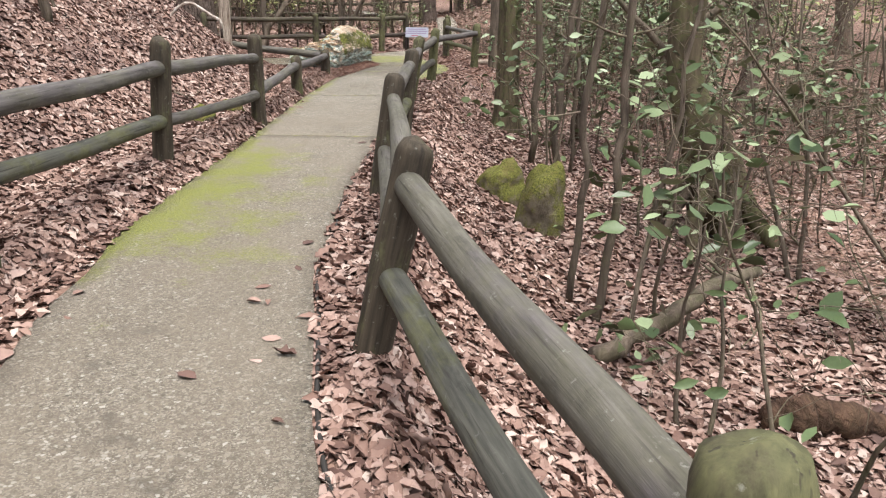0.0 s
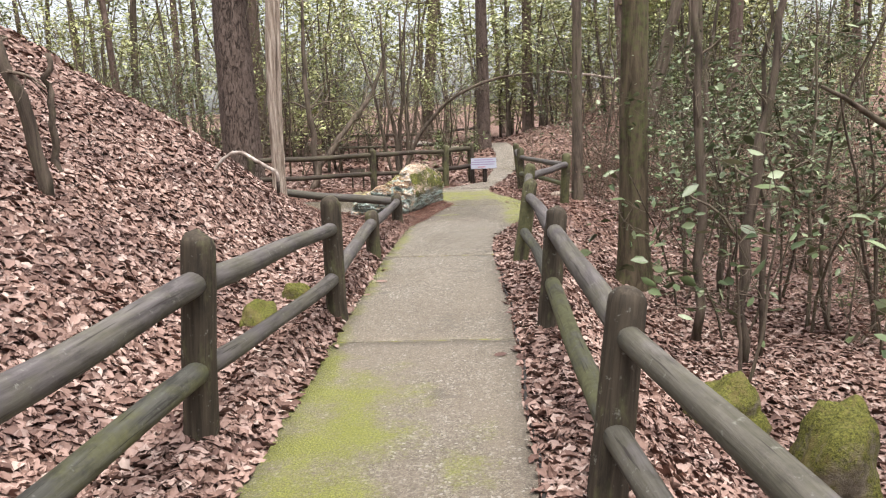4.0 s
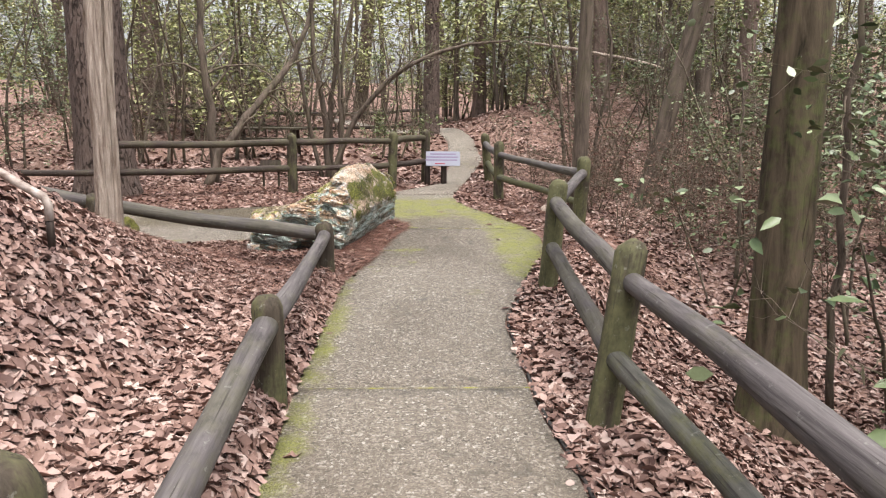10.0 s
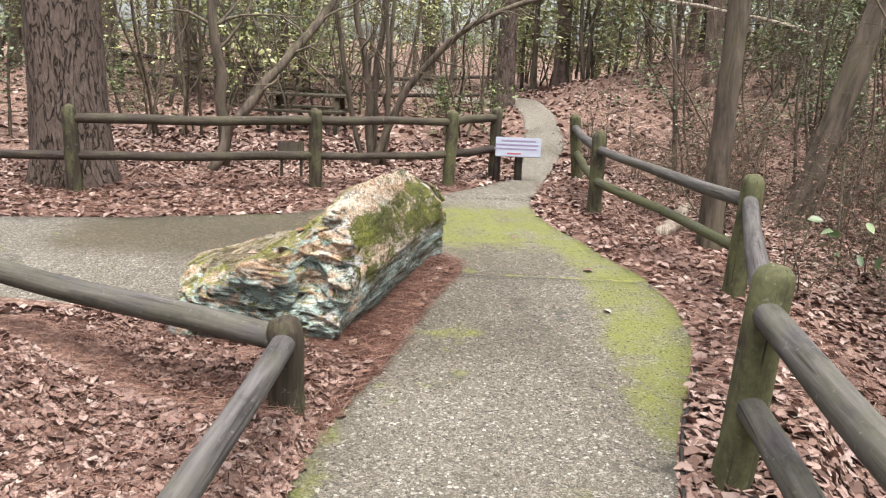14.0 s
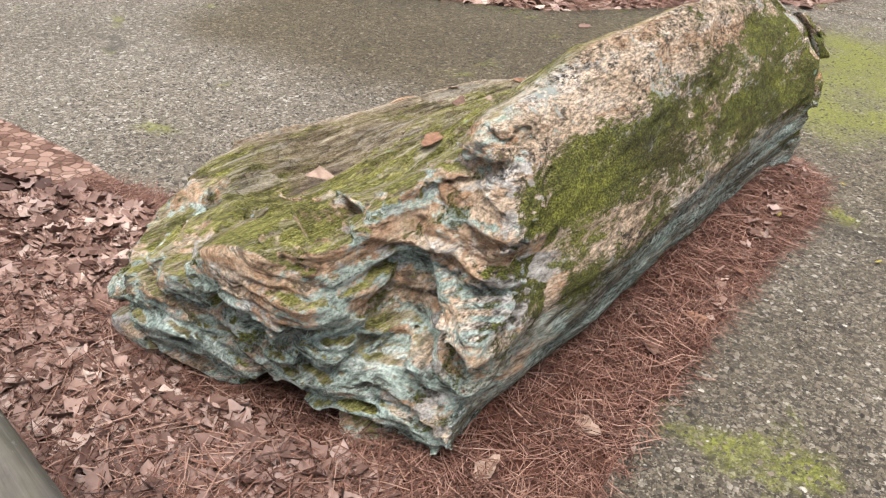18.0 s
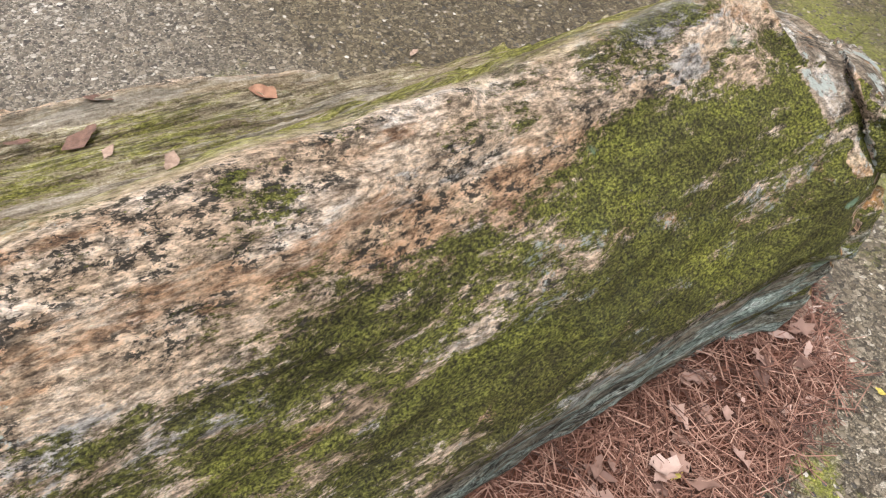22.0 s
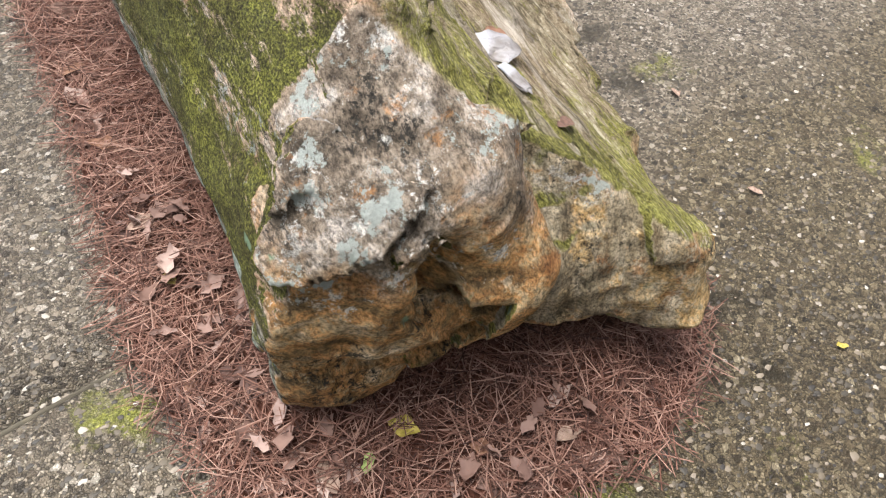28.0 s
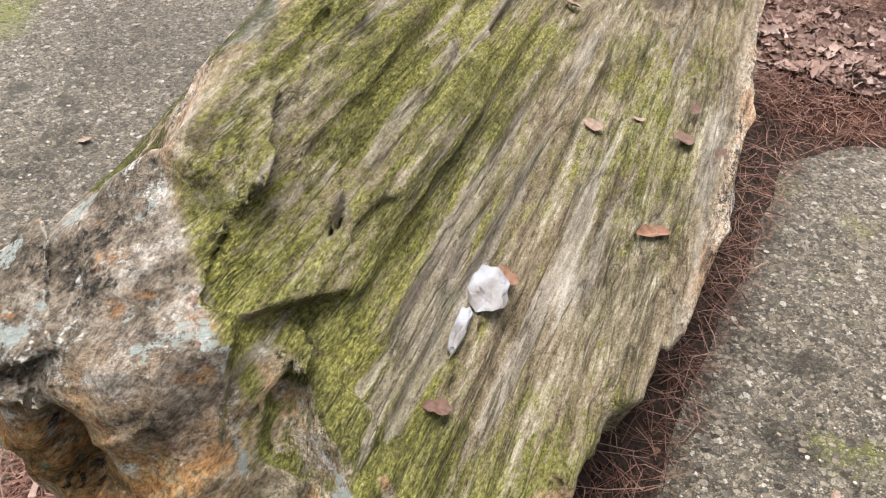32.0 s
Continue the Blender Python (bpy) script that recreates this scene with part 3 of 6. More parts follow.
# ---- mesh helpers ----
def mesh_np(name, v, faces, mat, smooth=False):
    """A mesh from an array of points and one array of faces of equal size (or a list of arrays)."""
    me = bpy.data.meshes.new(name)
    groups = faces if isinstance(faces, list) else [faces]
    groups = [np.asarray(g, np.int32) for g in groups if len(g)]
    me.vertices.add(len(v))
    me.vertices.foreach_set("co", np.asarray(v, np.float32).ravel())
    idx = np.concatenate([g.ravel() for g in groups])
    tot = np.concatenate([np.full(len(g), g.shape[1], np.int32) for g in groups])
    me.loops.add(len(idx))
    me.loops.foreach_set("vertex_index", idx)
    me.polygons.add(len(tot))
    me.polygons.foreach_set("loop_start", np.concatenate([[0], np.cumsum(tot)[:-1]]).astype(np.int32))
    if smooth:
        me.polygons.foreach_set("use_smooth", np.ones(len(tot), bool))
    me.update(calc_edges=True)
    me.validate()
    me.materials.append(mat)
    return me


def obj(name, me, parent=None, at=None):
    ob = new(name, me)
    if parent:
        ob.parent = parent
    if at is not None:
        ob.matrix_basis = at
    return ob


def part(name, bm, material, parent, label=""):
    me = bpy.data.meshes.new(name)
    bm.to_mesh(me)
    bm.free()
    me.materials.append(material)
    ob = obj(name, me, parent)
    return tagged(ob, label) if label else ob


def tube(points, radii, sides=8, wob=0.0, seed=0, cap=True):
    """Points and quads of a tapered tube along a line; wob: unevenness of its radius."""
    pts = np.asarray(points, float)
    rad = np.broadcast_to(np.asarray(radii, float), (len(pts),))
    d = np.gradient(pts, axis=0)
    d /= np.linalg.norm(d, axis=1)[:, None] + 1e-9
    ref = np.array([0.31, 0.95, 0.05]) if abs(d[0][2]) > 0.7 else np.array([0, 0, 1.0])
    a = np.cross(d, ref)
    a /= np.linalg.norm(a, axis=1)[:, None] + 1e-9
    b = np.cross(d, a)
    th = np.arange(sides) * 2 * np.pi / sides
    rr = rad[:, None] * np.ones(sides)
    if wob:
        rng = np.random.default_rng(seed)
        ph = rng.random(6) * 6.28
        k = np.arange(len(pts))[:, None]
        rr = rr * (1 + wob * (np.sin(2 * th + ph[0] + 0.3 * k) * 0.5 + np.sin(3 * th + ph[1] - 0.5 * k) * 0.4 + np.sin(5 * th + ph[2]) * 0.3) + wob * 0.5 * rng.standard_normal((len(pts), sides)))
    v = pts[:, None] + rr[..., None] * (np.cos(th)[:, None] * a[:, None] + np.sin(th)[:, None] * b[:, None])
    v = v.reshape(-1, 3)
    i = np.arange(len(pts) - 1)[:, None] * sides
    j = np.arange(sides)
    q = np.stack([i + j, i + (j + 1) % sides, i + sides + (j + 1) % sides, i + sides + j], -1).reshape(-1, 4)
    f = [q]
    if cap:
        n = len(v)
        v = np.concatenate([v, pts[:1], pts[-1:]])
        e = (len(pts) - 1) * sides
        f.append(np.concatenate([np.stack([np.full(sides, n), (j + 1) % sides, j], -1), np.stack([np.full(sides, n + 1), e + j, e + (j + 1) % sides], -1)]))
    return v, f


class Joined:
    """Collects tubes and leaves into one mesh."""

    def __init__(self):
        self.v, self.q, self.t, self.n = [], [], [], 0

    def add(self, v, f):
        for g in f:
            (self.q if g.shape[1] == 4 else self.t).append(g + self.n)
        self.v.append(v)
        self.n += len(v)

    def mesh(self, name, mat, smooth=True):
        return mesh_np(name, np.concatenate(self.v), [np.concatenate(g) for g in (self.q, self.t) if g], mat, smooth)


def smooth01(a, b, x):
    u = np.clip((x - a) / (b - a), 0, 1)
    return u * u * (3 - 2 * u)


# ---- the lie of the land ----
def wave(x, y, s, k):
    return np.sin(x * s + k) * np.cos(y * s * 0.83 + 1.7 * k) + 0.5 * np.sin(x * s * 2.3 - y * s * 1.9 + k)


def land(x, y):
    """Height of the ground: a steep bank on one side of the path, a ravine on the other, hills behind."""
    x, y = np.asarray(x, float), np.asarray(y, float)
    z = np.full(np.broadcast(x, y).shape, -0.02)
    d = np.maximum(-2.95 - x, 0)
    bank = 0.95 * d * d / (d + 0.5)
    bank = 5.0 * (1 - np.exp(-bank / 5.0)) + 0.06 * wave(x, y, 1.9, 1) * smooth01(0.2, 1.0, d)
    bank = bank * (1 + 0.17 * smooth01(9.5, 12.3, y))
    z = z + bank * (1 - smooth01(12.4, 16.9, y))
    z = z + 0.12 * smooth01(-2.25, -2.44, x) * (1 - smooth01(14.6, 16.2, y)) * smooth01(1, 4, y)
    foot = -0.35 + 0.9 * smooth01(13.5, 17.0, y) - 0.7 * smooth01(18.0, 20.5, y) + 1.6 * smooth01(24, 34, y) + 0.75 * smooth01(3.0, 0.0, y) * 1.2 + 3.0 * smooth01(0, -6, y)
    e = np.maximum(x - foot, 0)
    deep = 0.98 * (1 - 0.65 * smooth01(14.0, 20.0, y))
    z = z - deep * (1 - np.exp(-0.85 * e)) * smooth01(0, 0.25, e) + 0.05 * wave(x, y, 1.4, 4) * smooth01(0.3, 1.2, e)
    z = z + 0.06 * np.maximum(x - 5.0, 0) ** 1.1
    z = z + 0.02 * np.maximum(y - 24, 0) + 2.3 * np.exp(-((x - 6.5) ** 2) / 30 - ((y - 37) ** 2) / 70) + 1.2 * np.exp(-((x + 14) ** 2) / 60 - ((y - 40) ** 2) / 90)
    far = np.hypot(x, y - 12)
    return z + 0.15 * wave(x, y, 0.21, 2) * smooth01(12, 26, far) + 2.0 * smooth01(45, 160, far)


def slope_normal(x, y):
    h = 0.05
    n = np.stack([land(x - h, y) - land(x + h, y), land(x, y - h) - land(x, y + h), np.full(np.shape(x), 2 * h)], -1)
    return n / np.linalg.norm(n, axis=-1)[..., None]


def axis_lines(lo, hi, step, out):
    near = np.arange(lo, hi + 1e-6, step)
    grow = out ** np.arange(1, 40) * step * 2
    up = hi + np.cumsum(grow)
    dn = lo - np.cumsum(grow)
    return np.concatenate([dn[dn > -420][::-1], near, up[up < 420]])


gx, gy = axis_lines(-8, 6, 0.14, 1.25), axis_lines(-3, 27, 0.14, 1.25)
GX, GY = np.meshgrid(gx, gy)
gv = np.stack([GX, GY, land(GX, GY)], -1).reshape(-1, 3)
nx, ny = len(gx), len(gy)
gi = (np.arange(ny - 1)[:, None] * nx + np.arange(nx - 1)).ravel()
ground = obj("ground", mesh_np("ground", gv, np.stack([gi, gi + 1, gi + nx + 1, gi + nx], -1), M_SOIL, True))
tagged(ground, "woodland soil under brown fallen leaves, steep bank and ravine", "ground", kind="structure")

# ---- the paved path ----
LEFT_Y = [-9, -5, -2, 0, 2, 3, 5, 8, 12, 14.7, 16.4, 17.85, 19, 21.4]
LEFT_X = [7.5, 3.6, 0.6, -0.85, -1.7, -1.92, -2.18, -2.22, -2.3, -2.26, -2.05, -1.9, -2.05, -2.1]
RIGHT_Y = [-9, -5, -2, 0, 2, 3.2, 4.2, 5.5, 9, 12.7, 13.7, 15.3, 16.5, 17.2, 18, 19.4, 20.4, 21.4]
RIGHT_X = [8.9, 5.2, 2.2, 0.65, -0.38, -0.63, -0.77, -0.83, -0.82, -0.95, -0.9, -0.47, -0.1, -0.06, -0.15, -0.59, -0.88, -0.9]


def slab(name, rows, parent, thick=0.12, top=0.0, follow=False):
    """A slab between pairs of edge points; each row is (x0, y0, x1, y1)."""
    rows = np.asarray(rows, float)
    n = 9
    u = np.linspace(0, 1, n)[None, :, None]
    g = rows[:, None, :2] * (1 - u) + rows[:, None, 2:] * u
    z = (land(g[..., 0], g[..., 1]) + 0.03 if follow else np.zeros(g.shape[:2])) + top
    v = np.concatenate([g, z[..., None]], -1)
    m = len(rows)
    v0 = v.reshape(-1, 3)
    low = v0 - (0, 0, thick)
    i = (np.arange(m - 1)[:, None] * n + np.arange(n - 1)).ravel()
    q = np.stack([i, i + 1, i + n + 1, i + n], -1)
    ring = np.concatenate([np.arange(n), np.arange(1, m) * n + n - 1, (m - 1) * n + np.arange(n - 2, -1, -1), np.arange(m - 2, 0, -1) * n])
    nxt = np.roll(ring, -1)
    side = np.stack([ring, ring + m * n, nxt + m * n, nxt], -1)
    ob = obj(name, mesh_np(name, np.concatenate([v0, low]), [q, side], M_CONC), parent)
    return ob


path = tagged(new("path"), "exposed-aggregate concrete footpath with moss along its edges", "path", kind="structure")
JOINTS = [-8.5, 8.53, 12.22, 17.82]
for y0, y1 in zip(JOINTS, JOINTS[1:]):
    ys = np.linspace(y0 + 0.005, y1 - 0.005, 26 if y1 > 9 else 80)
    slab("slab", [(np.interp(y, LEFT_Y, LEFT_X) + 0.02 * math.sin(5 * y), y, np.interp(y, RIGHT_Y, RIGHT_X) + 0.015 * math.sin(4 * y + 1), y) for y in ys], path)
ys = np.linspace(17.826, 21.4, 26)
slab("slab", [(-2.3, y, np.interp(y, RIGHT_Y, RIGHT_X) + 0.02 * math.sin(5 * y), y) for y in ys], path)
xs = np.linspace(-16, -2.306, 60)
slab("slab", [(x, np.interp(x, [-16, -8.2, -5.3, -3.7, -2.3], [17.6, 18.75, 19.3, 19.9, 21.3]), x, np.interp(x, [-16, -8, -5, -3.7, -2.3], [14.6, 15.7, 16.2, 16.4, 16.6])) for x in xs[::-1]], path)
ys = np.linspace(21.41, 60, 70)
slab("slab", [(np.interp(y, [21.4, 23, 26, 31, 34.5, 37, 44, 60], [-2.1, -1.05, -0.75, -0.55, -0.72, -1.5, -7, -18]), y, np.interp(y, [21.4, 23, 27, 31, 34.5, 37, 44, 60], [-0.9, -0.6, 0.1, 0.2, -0.05, -0.5, -5.2, -16]), y) for y in ys], path, follow=True)
# wooden strips in the joints
for y in JOINTS[1:]:
    x0, x1 = np.interp(y, LEFT_Y, LEFT_X), np.interp(y, RIGHT_Y, RIGHT_X)
    v, f = tube([(x0, y, -0.004), (0.5 * (x0 + x1), y + 0.004, -0.003), (x1, y, -0.004)], 0.009, 4)
    obj("joint_strip", mesh_np("joint_strip", v, f, M_STRIP), path)


# ---- the fallen petrified log ----
LATTICE = np.random.default_rng(3).uniform(-1, 1, (48, 48, 48)).astype(np.float32)


def vnoise(x, y, z):
    """Smooth value noise at arrays of points, about -1 to 1."""
    out = 0.0
    fl = [np.floor(c).astype(np.int32) for c in (x, y, z)]
    fr = [c - f for c, f in zip((x, y, z), fl)]
    fr = [t * t * (3 - 2 * t) for t in fr]
    for i in (0, 1):
        wx = fr[0] if i else 1 - fr[0]
        for j in (0, 1):
            wy = fr[1] if j else 1 - fr[1]
            for k in (0, 1):
                wz = fr[2] if k else 1 - fr[2]
                out = out + wx * wy * wz * LATTICE[(fl[0] + i) % 48, (fl[1] + j) % 48, (fl[2] + k) % 48]
    return out


def surface_nets(d, origin, h):
    """The zero surface of a distance grid as points and quads."""
    s = d < 0
    c = [s[i : s.shape[0] - 1 + i, j : s.shape[1] - 1 + j, k : s.shape[2] - 1 + k] for i in (0, 1) for j in (0, 1) for k in (0, 1)]
    tot = sum(a.astype(np.int8) for a in c)
    act = np.argwhere((tot > 0) & (tot < 8))
    idx = np.full(tot.shape, -1, np.int32)
    idx[tuple(act.T)] = np.arange(len(act))
    pos, cnt = np.zeros((len(act), 3)), np.zeros(len(act))
    cor = [(i, j, k) for i in (0, 1) for j in (0, 1) for k in (0, 1)]
    val = {q: d[act[:, 0] + q[0], act[:, 1] + q[1], act[:, 2] + q[2]] for q in cor}
    for q in cor:
        for ax in range(3):
            if q[ax] == 0:
                r = tuple(1 if n == ax else q[n] for n in range(3))
                cr = (val[q] < 0) != (val[r] < 0)
                t = np.where(cr, val[q] / np.where(cr, val[q] - val[r], 1), 0)
                p = np.array(q, float)[None] + t[:, None] * (np.array(r) - np.array(q))
                pos += p * cr[:, None]
                cnt += cr
    v = (act + pos / cnt[:, None]) * h + np.array(origin)
    quads = []
    for ax in range(3):
        lo = [slice(None)] * 3
        hi = [slice(None)] * 3
        lo[ax], hi[ax] = slice(0, -1), slice(1, None)
        e = np.argwhere(s[tuple(lo)] != s[tuple(hi)])
        u, w = (ax + 1) % 3, (ax + 2) % 3
        e = e[(e[:, u] > 0) & (e[:, w] > 0) & (e[:, u] < d.shape[u] - 1) & (e[:, w] < d.shape[w] - 1)]
        du, dw = np.eye(3, dtype=int)[u], np.eye(3, dtype=int)[w]
        q = np.stack([idx[tuple((e - a * du - b * dw).T)] for a, b in ((0, 0), (1, 0), (1, 1), (0, 1))], -1)
        flip = s[tuple(e.T)]
        q[~flip] = q[~flip][:, ::-1]
        quads.append(q)
    return v, np.concatenate(quads)


LOG_POINTS = []


def petrified_log():
    h = 0.0088
    X, Y, Z = np.arange(-3.62, -1.68, h), np.arange(15.5, 18.72, h), np.arange(-0.1, 1.02, h)
    K = [15.70, 16.08, 16.35, 16.55, 17.14, 17.53, 17.92, 17.98, 18.15, 18.45]
    keys = dict(
        rb=[-2.40, -2.35, -2.29, -2.25, -2.14, -2.06, -1.965, -1.95, -1.89, -1.85], bulge=[-2.34, -2.25, -2.18, -2.12, -2.03, -1.97, -1.885, -1.87, -1.815, -1.78],
        rx=[-2.46, -2.39, -2.395, -2.335, -2.25, -2.205, -2.165, -2.16, -2.13, -2.1], rz=[0.71, 0.81, 0.865, 0.91, 0.885, 0.855, 0.84, 0.835, 0.825, 0.8],
        sx=[0.1, 0.1, 0.12, 0.11, 0.11, 0.12, 0.15, 0.16, 0.16, 0.16],
        wx=[-2.62, -2.55, -2.56, -2.52, -2.46, -2.43, -2.34, -2.32, -2.28, -2.25], wz=[0.65, 0.665, 0.71, 0.74, 0.695, 0.665, 0.655, 0.655, 0.64, 0.6],
        vx=[-2.83, -2.83, -2.90, -2.90, -2.80, -2.68, -2.54, -2.53, -2.50, -2.45], vz=[0.57, 0.53, 0.50, 0.51, 0.43, 0.445, 0.44, 0.44, 0.435, 0.43],
        lx=[-3.27, -3.32, -3.34, -3.30, -3.19, -3.07, -2.91, -2.82, -2.76, -2.67], lz=[0.30, 0.445, 0.46, 0.44, 0.39, 0.345, 0.30, 0.32, 0.335, 0.32],
        tuck=[0.0, 0.0, 0.03, 0.06, 0.1, 0.12, 0.12, 0.08, 0.06, 0.05])
    GX2, GZ2 = np.meshgrid(X, Z, indexing="ij")
    D = np.empty((len(X), len(Y), len(Z)), np.float32)
    for n, y in enumerate(Y):
        g = {k: float(np.interp(y, K, v)) for k, v in keys.items()}
        poly = [
            (g["rb"] - 0.12, -0.2), (g["rb"], 0.02), (0.5 * (g["rb"] + g["bulge"]) + 0.02, 0.2), (g["bulge"], 0.42), (g["bulge"] - 0.04, 0.55),
            (g["rx"] + g["sx"], g["rz"] - 0.14), (g["rx"] + 0.05, g["rz"] - 0.035), (g["rx"], g["rz"]), (g["rx"] - 0.045, g["rz"] - 0.02),
            (g["wx"], g["wz"]), (0.45 * g["wx"] + 0.55 * g["vx"], 0.45 * g["wz"] + 0.55 * g["vz"] - 0.01), (g["vx"], g["vz"]), (0.5 * (g["vx"] + g["lx"]), 0.5 * (g["vz"] + g["lz"]) - 0.025),
            (g["lx"] + 0.05, g["lz"] + 0.004), (g["lx"], g["lz"] - 0.02), (g["lx"] + 0.3 * g["tuck"], g["lz"] - 0.11), (g["lx"] + g["tuck"], 0.12), (g["lx"] + g["tuck"] + 0.08, 0.02), (g["lx"] + 0.22, -0.2)]
        best, inside = np.full(GX2.shape, 1e9), np.zeros(GX2.shape, bool)
        for (ax, az), (bx, bz) in zip(poly, poly[1:] + poly[:1]):
            dx, dz = bx - ax, bz - az
            t = np.clip(((GX2 - ax) * dx + (GZ2 - az) * dz) / (dx * dx + dz * dz), 0, 1)
            best = np.minimum(best, (GX2 - ax - t * dx) ** 2 + (GZ2 - az - t * dz) ** 2)
            inside ^= ((az > GZ2) != (bz > GZ2)) & (GX2 < dx * (GZ2 - az) / (dz + 1e-12) + ax)
        D[:, n, :] = np.where(inside, -np.sqrt(best), np.sqrt(best))
    x, y, z = np.meshgrid(X, Y, Z, indexing="ij", sparse=True)
    x, y, z = x.astype(np.float32), y.astype(np.float32), z.astype(np.float32)
    west_face = np.interp(z, [0, 0.1, 0.2, 0.32, 0.45, 0.58, 0.7], [15.86, 15.79, 15.76, 15.70, 15.69, 15.70, 15.74]) + np.interp(x, [-3.35, -3.1, -2.9, -2.7], [0.02, 0.0, 0.03, 0.02])
    east_face = np.interp(z, [0, 0.1, 0.3, 0.45, 0.6, 0.7, 0.8, 0.9], [15.85, 15.82, 15.85, 15.86, 15.97, 16.02, 16.08, 16.25])
    part_w = smooth01(-2.5, -2.62, x)
    front = west_face * part_w + east_face * (1 - part_w)
    foot = np.interp(x, [-2.75, -2.68, -2.62, -2.56, -2.44, -2.36, -2.3, -2.2, -2.1, -2.0, -1.9, -1.8], [18.26, 18.43, 18.49, 18.50, 18.40, 18.35, 18.34, 18.37, 18.35, 18.32, 18.27, 18.21])
    stub = np.interp(z, [0, 0.08, 0.15, 0.25, 0.33, 0.42, 0.6, 0.65, 0.68, 0.72, 0.76, 0.83, 0.9], [-0.2, -0.17, -0.12, -0.07, -0.03, 0.0, -0.01, -0.05, -0.15, -0.25, -0.29, -0.34, -0.37])
    stub = stub + 0.04 * smooth01(0.3, 0.1, z) * smooth01(-2.08, -1.96, x)
    stub = stub - 0.07 * smooth01(0.48, 0.62, z) * smooth01(-2.0, -1.85, x)
    stub = stub - 0.1 * smooth01(0.46, 0.6, z) * smooth01(-2.14, -2.28, x)
    ledge = np.interp(z, [0, 0.06, 0.12, 0.16, 0.2, 0.3, 0.36, 0.42, 0.47, 0.6], [-0.26, -0.24, -0.16, -0.03, 0.0, -0.02, -0.04, -0.08, -0.13, -0.2])
    across = smooth01(-2.26, -2.34, x)
    back = foot + stub * (1 - across) + ledge * across
    ends = np.maximum((front - y) * 0.85, (y - back) * 0.85)
    k = 0.018
    m = np.clip(0.5 + 0.5 * (D - ends) / k, 0, 1)
    D = ends * (1 - m) + D * m + k * m * (1 - m)

    def ball(cx, cy, cz, rx, ry, rz):
        q = np.sqrt(((x - cx) / rx) ** 2 + ((y - cy) / ry) ** 2 + ((z - cz) / rz) ** 2)
        return (q - 1) * min(rx, ry, rz)

    # hollows: under the front, beside the lip, the bowl, the hole and the cleft of the far end
    for b in ((-2.74, 15.78, 0.05, 0.19, 0.2, 0.18), (-2.475, 15.88, 0.45, 0.05, 0.08, 0.13), (-2.5, 16.44, 0.785, 0.055, 0.13, 0.055), (-3.04, 16.36, 0.51, 0.17, 0.4, 0.14),
              (-2.18, 18.33, 0.0, 0.2, 0.13, 0.12), (-2.065, 18.36, 0.48, 0.038, 0.13, 0.06), (-2.14, 18.36, 0.39, 0.11, 0.1, 0.032), (-2.305, 18.41, 0.42, 0.03, 0.11, 0.22)):
        e = ball(*b)
        m = np.clip(0.5 + 0.5 * (D + e) / 0.02, 0, 1)
        D = -e * (1 - m) + D * m + 0.02 * m * (1 - m)
    near = np.argwhere(np.abs(D) < 0.08)
    px, py, pz = X[near[:, 0]], Y[near[:, 1]], Z[near[:, 2]]
    wf, wb = smooth01(16.12, 15.9, py - 0.4 * (pz - 0.4)), smooth01(-0.2, -0.05, py - back[near[:, 0], 0, near[:, 2]])
    body = 1 - np.maximum(wf, wb)
    pu = px - 0.25 * (py - 17.0)
    on_slab = smooth01(-2.28, -2.4, pu)
    flat = 1 - on_slab
    dip = pz + 0.25 * px - 0.1 * py
    disp = 0.016 * vnoise(px * 3.2, py * 2.4, pz * 3.2) + 0.009 * vnoise(px * 10, py * 4, pz * 11)
    disp += body * on_slab * (0.016 * (0.35 - np.abs(vnoise(pu * 15, py * 0.7, pz * 9 + 5))) + 0.026 * (0.3 - np.abs(vnoise(pu * 36, py * 1.4, pz * 20))) + 0.008 * vnoise(pu * 55, py * 3.0, pz * 30))
    disp += body * (0.007 * flat * (0.35 - np.abs(vnoise(pu * 16, py * 2.2, pz * 15 + 5))) + 0.006 * vnoise(px * 26, py * 14, pz * 26) + 0.005 * vnoise(pu * 60, py * 16, pz * 60))
    strata = dip * 13 + 0.9 * vnoise(px * 4, py * 4, pz * 4) + 0.5 * vnoise(px * 14, py * 14, pz * 8)
    thin = dip * 34 + 1.3 * vnoise(px * 6, py * 6, pz * 6 + 3)
    disp += wf * (0.026 * (strata % 1.0 - 0.5) * (0.6 + 0.8 * np.abs(vnoise(px * 5, py * 5, pz * 5 + 9))) + 0.012 * (thin % 1.0 - 0.5) + 0.009 * vnoise(px * 15, py * 15, pz * 22))
    disp += wb * (0.016 * vnoise(px * 8, py * 8 + 3, pz * 9) + 0.014 * (0.33 - np.abs(vnoise(px * 15, py * 15, pz * 19))) + 0.006 * vnoise(px * 27, py * 27, pz * 32))

    def facets(mask, seed, cells, squash, amp, tip):
        """Broken facets: each cell of stone ends in a tilted plane of its own."""
        rng = np.random.default_rng(seed)
        pick = np.flatnonzero(mask > 0.02)
        q = np.stack([px[pick], py[pick], pz[pick] * squash + 0.5 * px[pick]], -1)
        lo, hi = q.min(0), q.max(0)
        c = rng.uniform(lo, hi, (cells, 3))
        off, nrm = rng.uniform(-1, 1, cells), rng.normal(0, 1, (cells, 3))
        nrm /= np.linalg.norm(nrm, axis=1)[:, None]
        out = np.empty(len(pick))
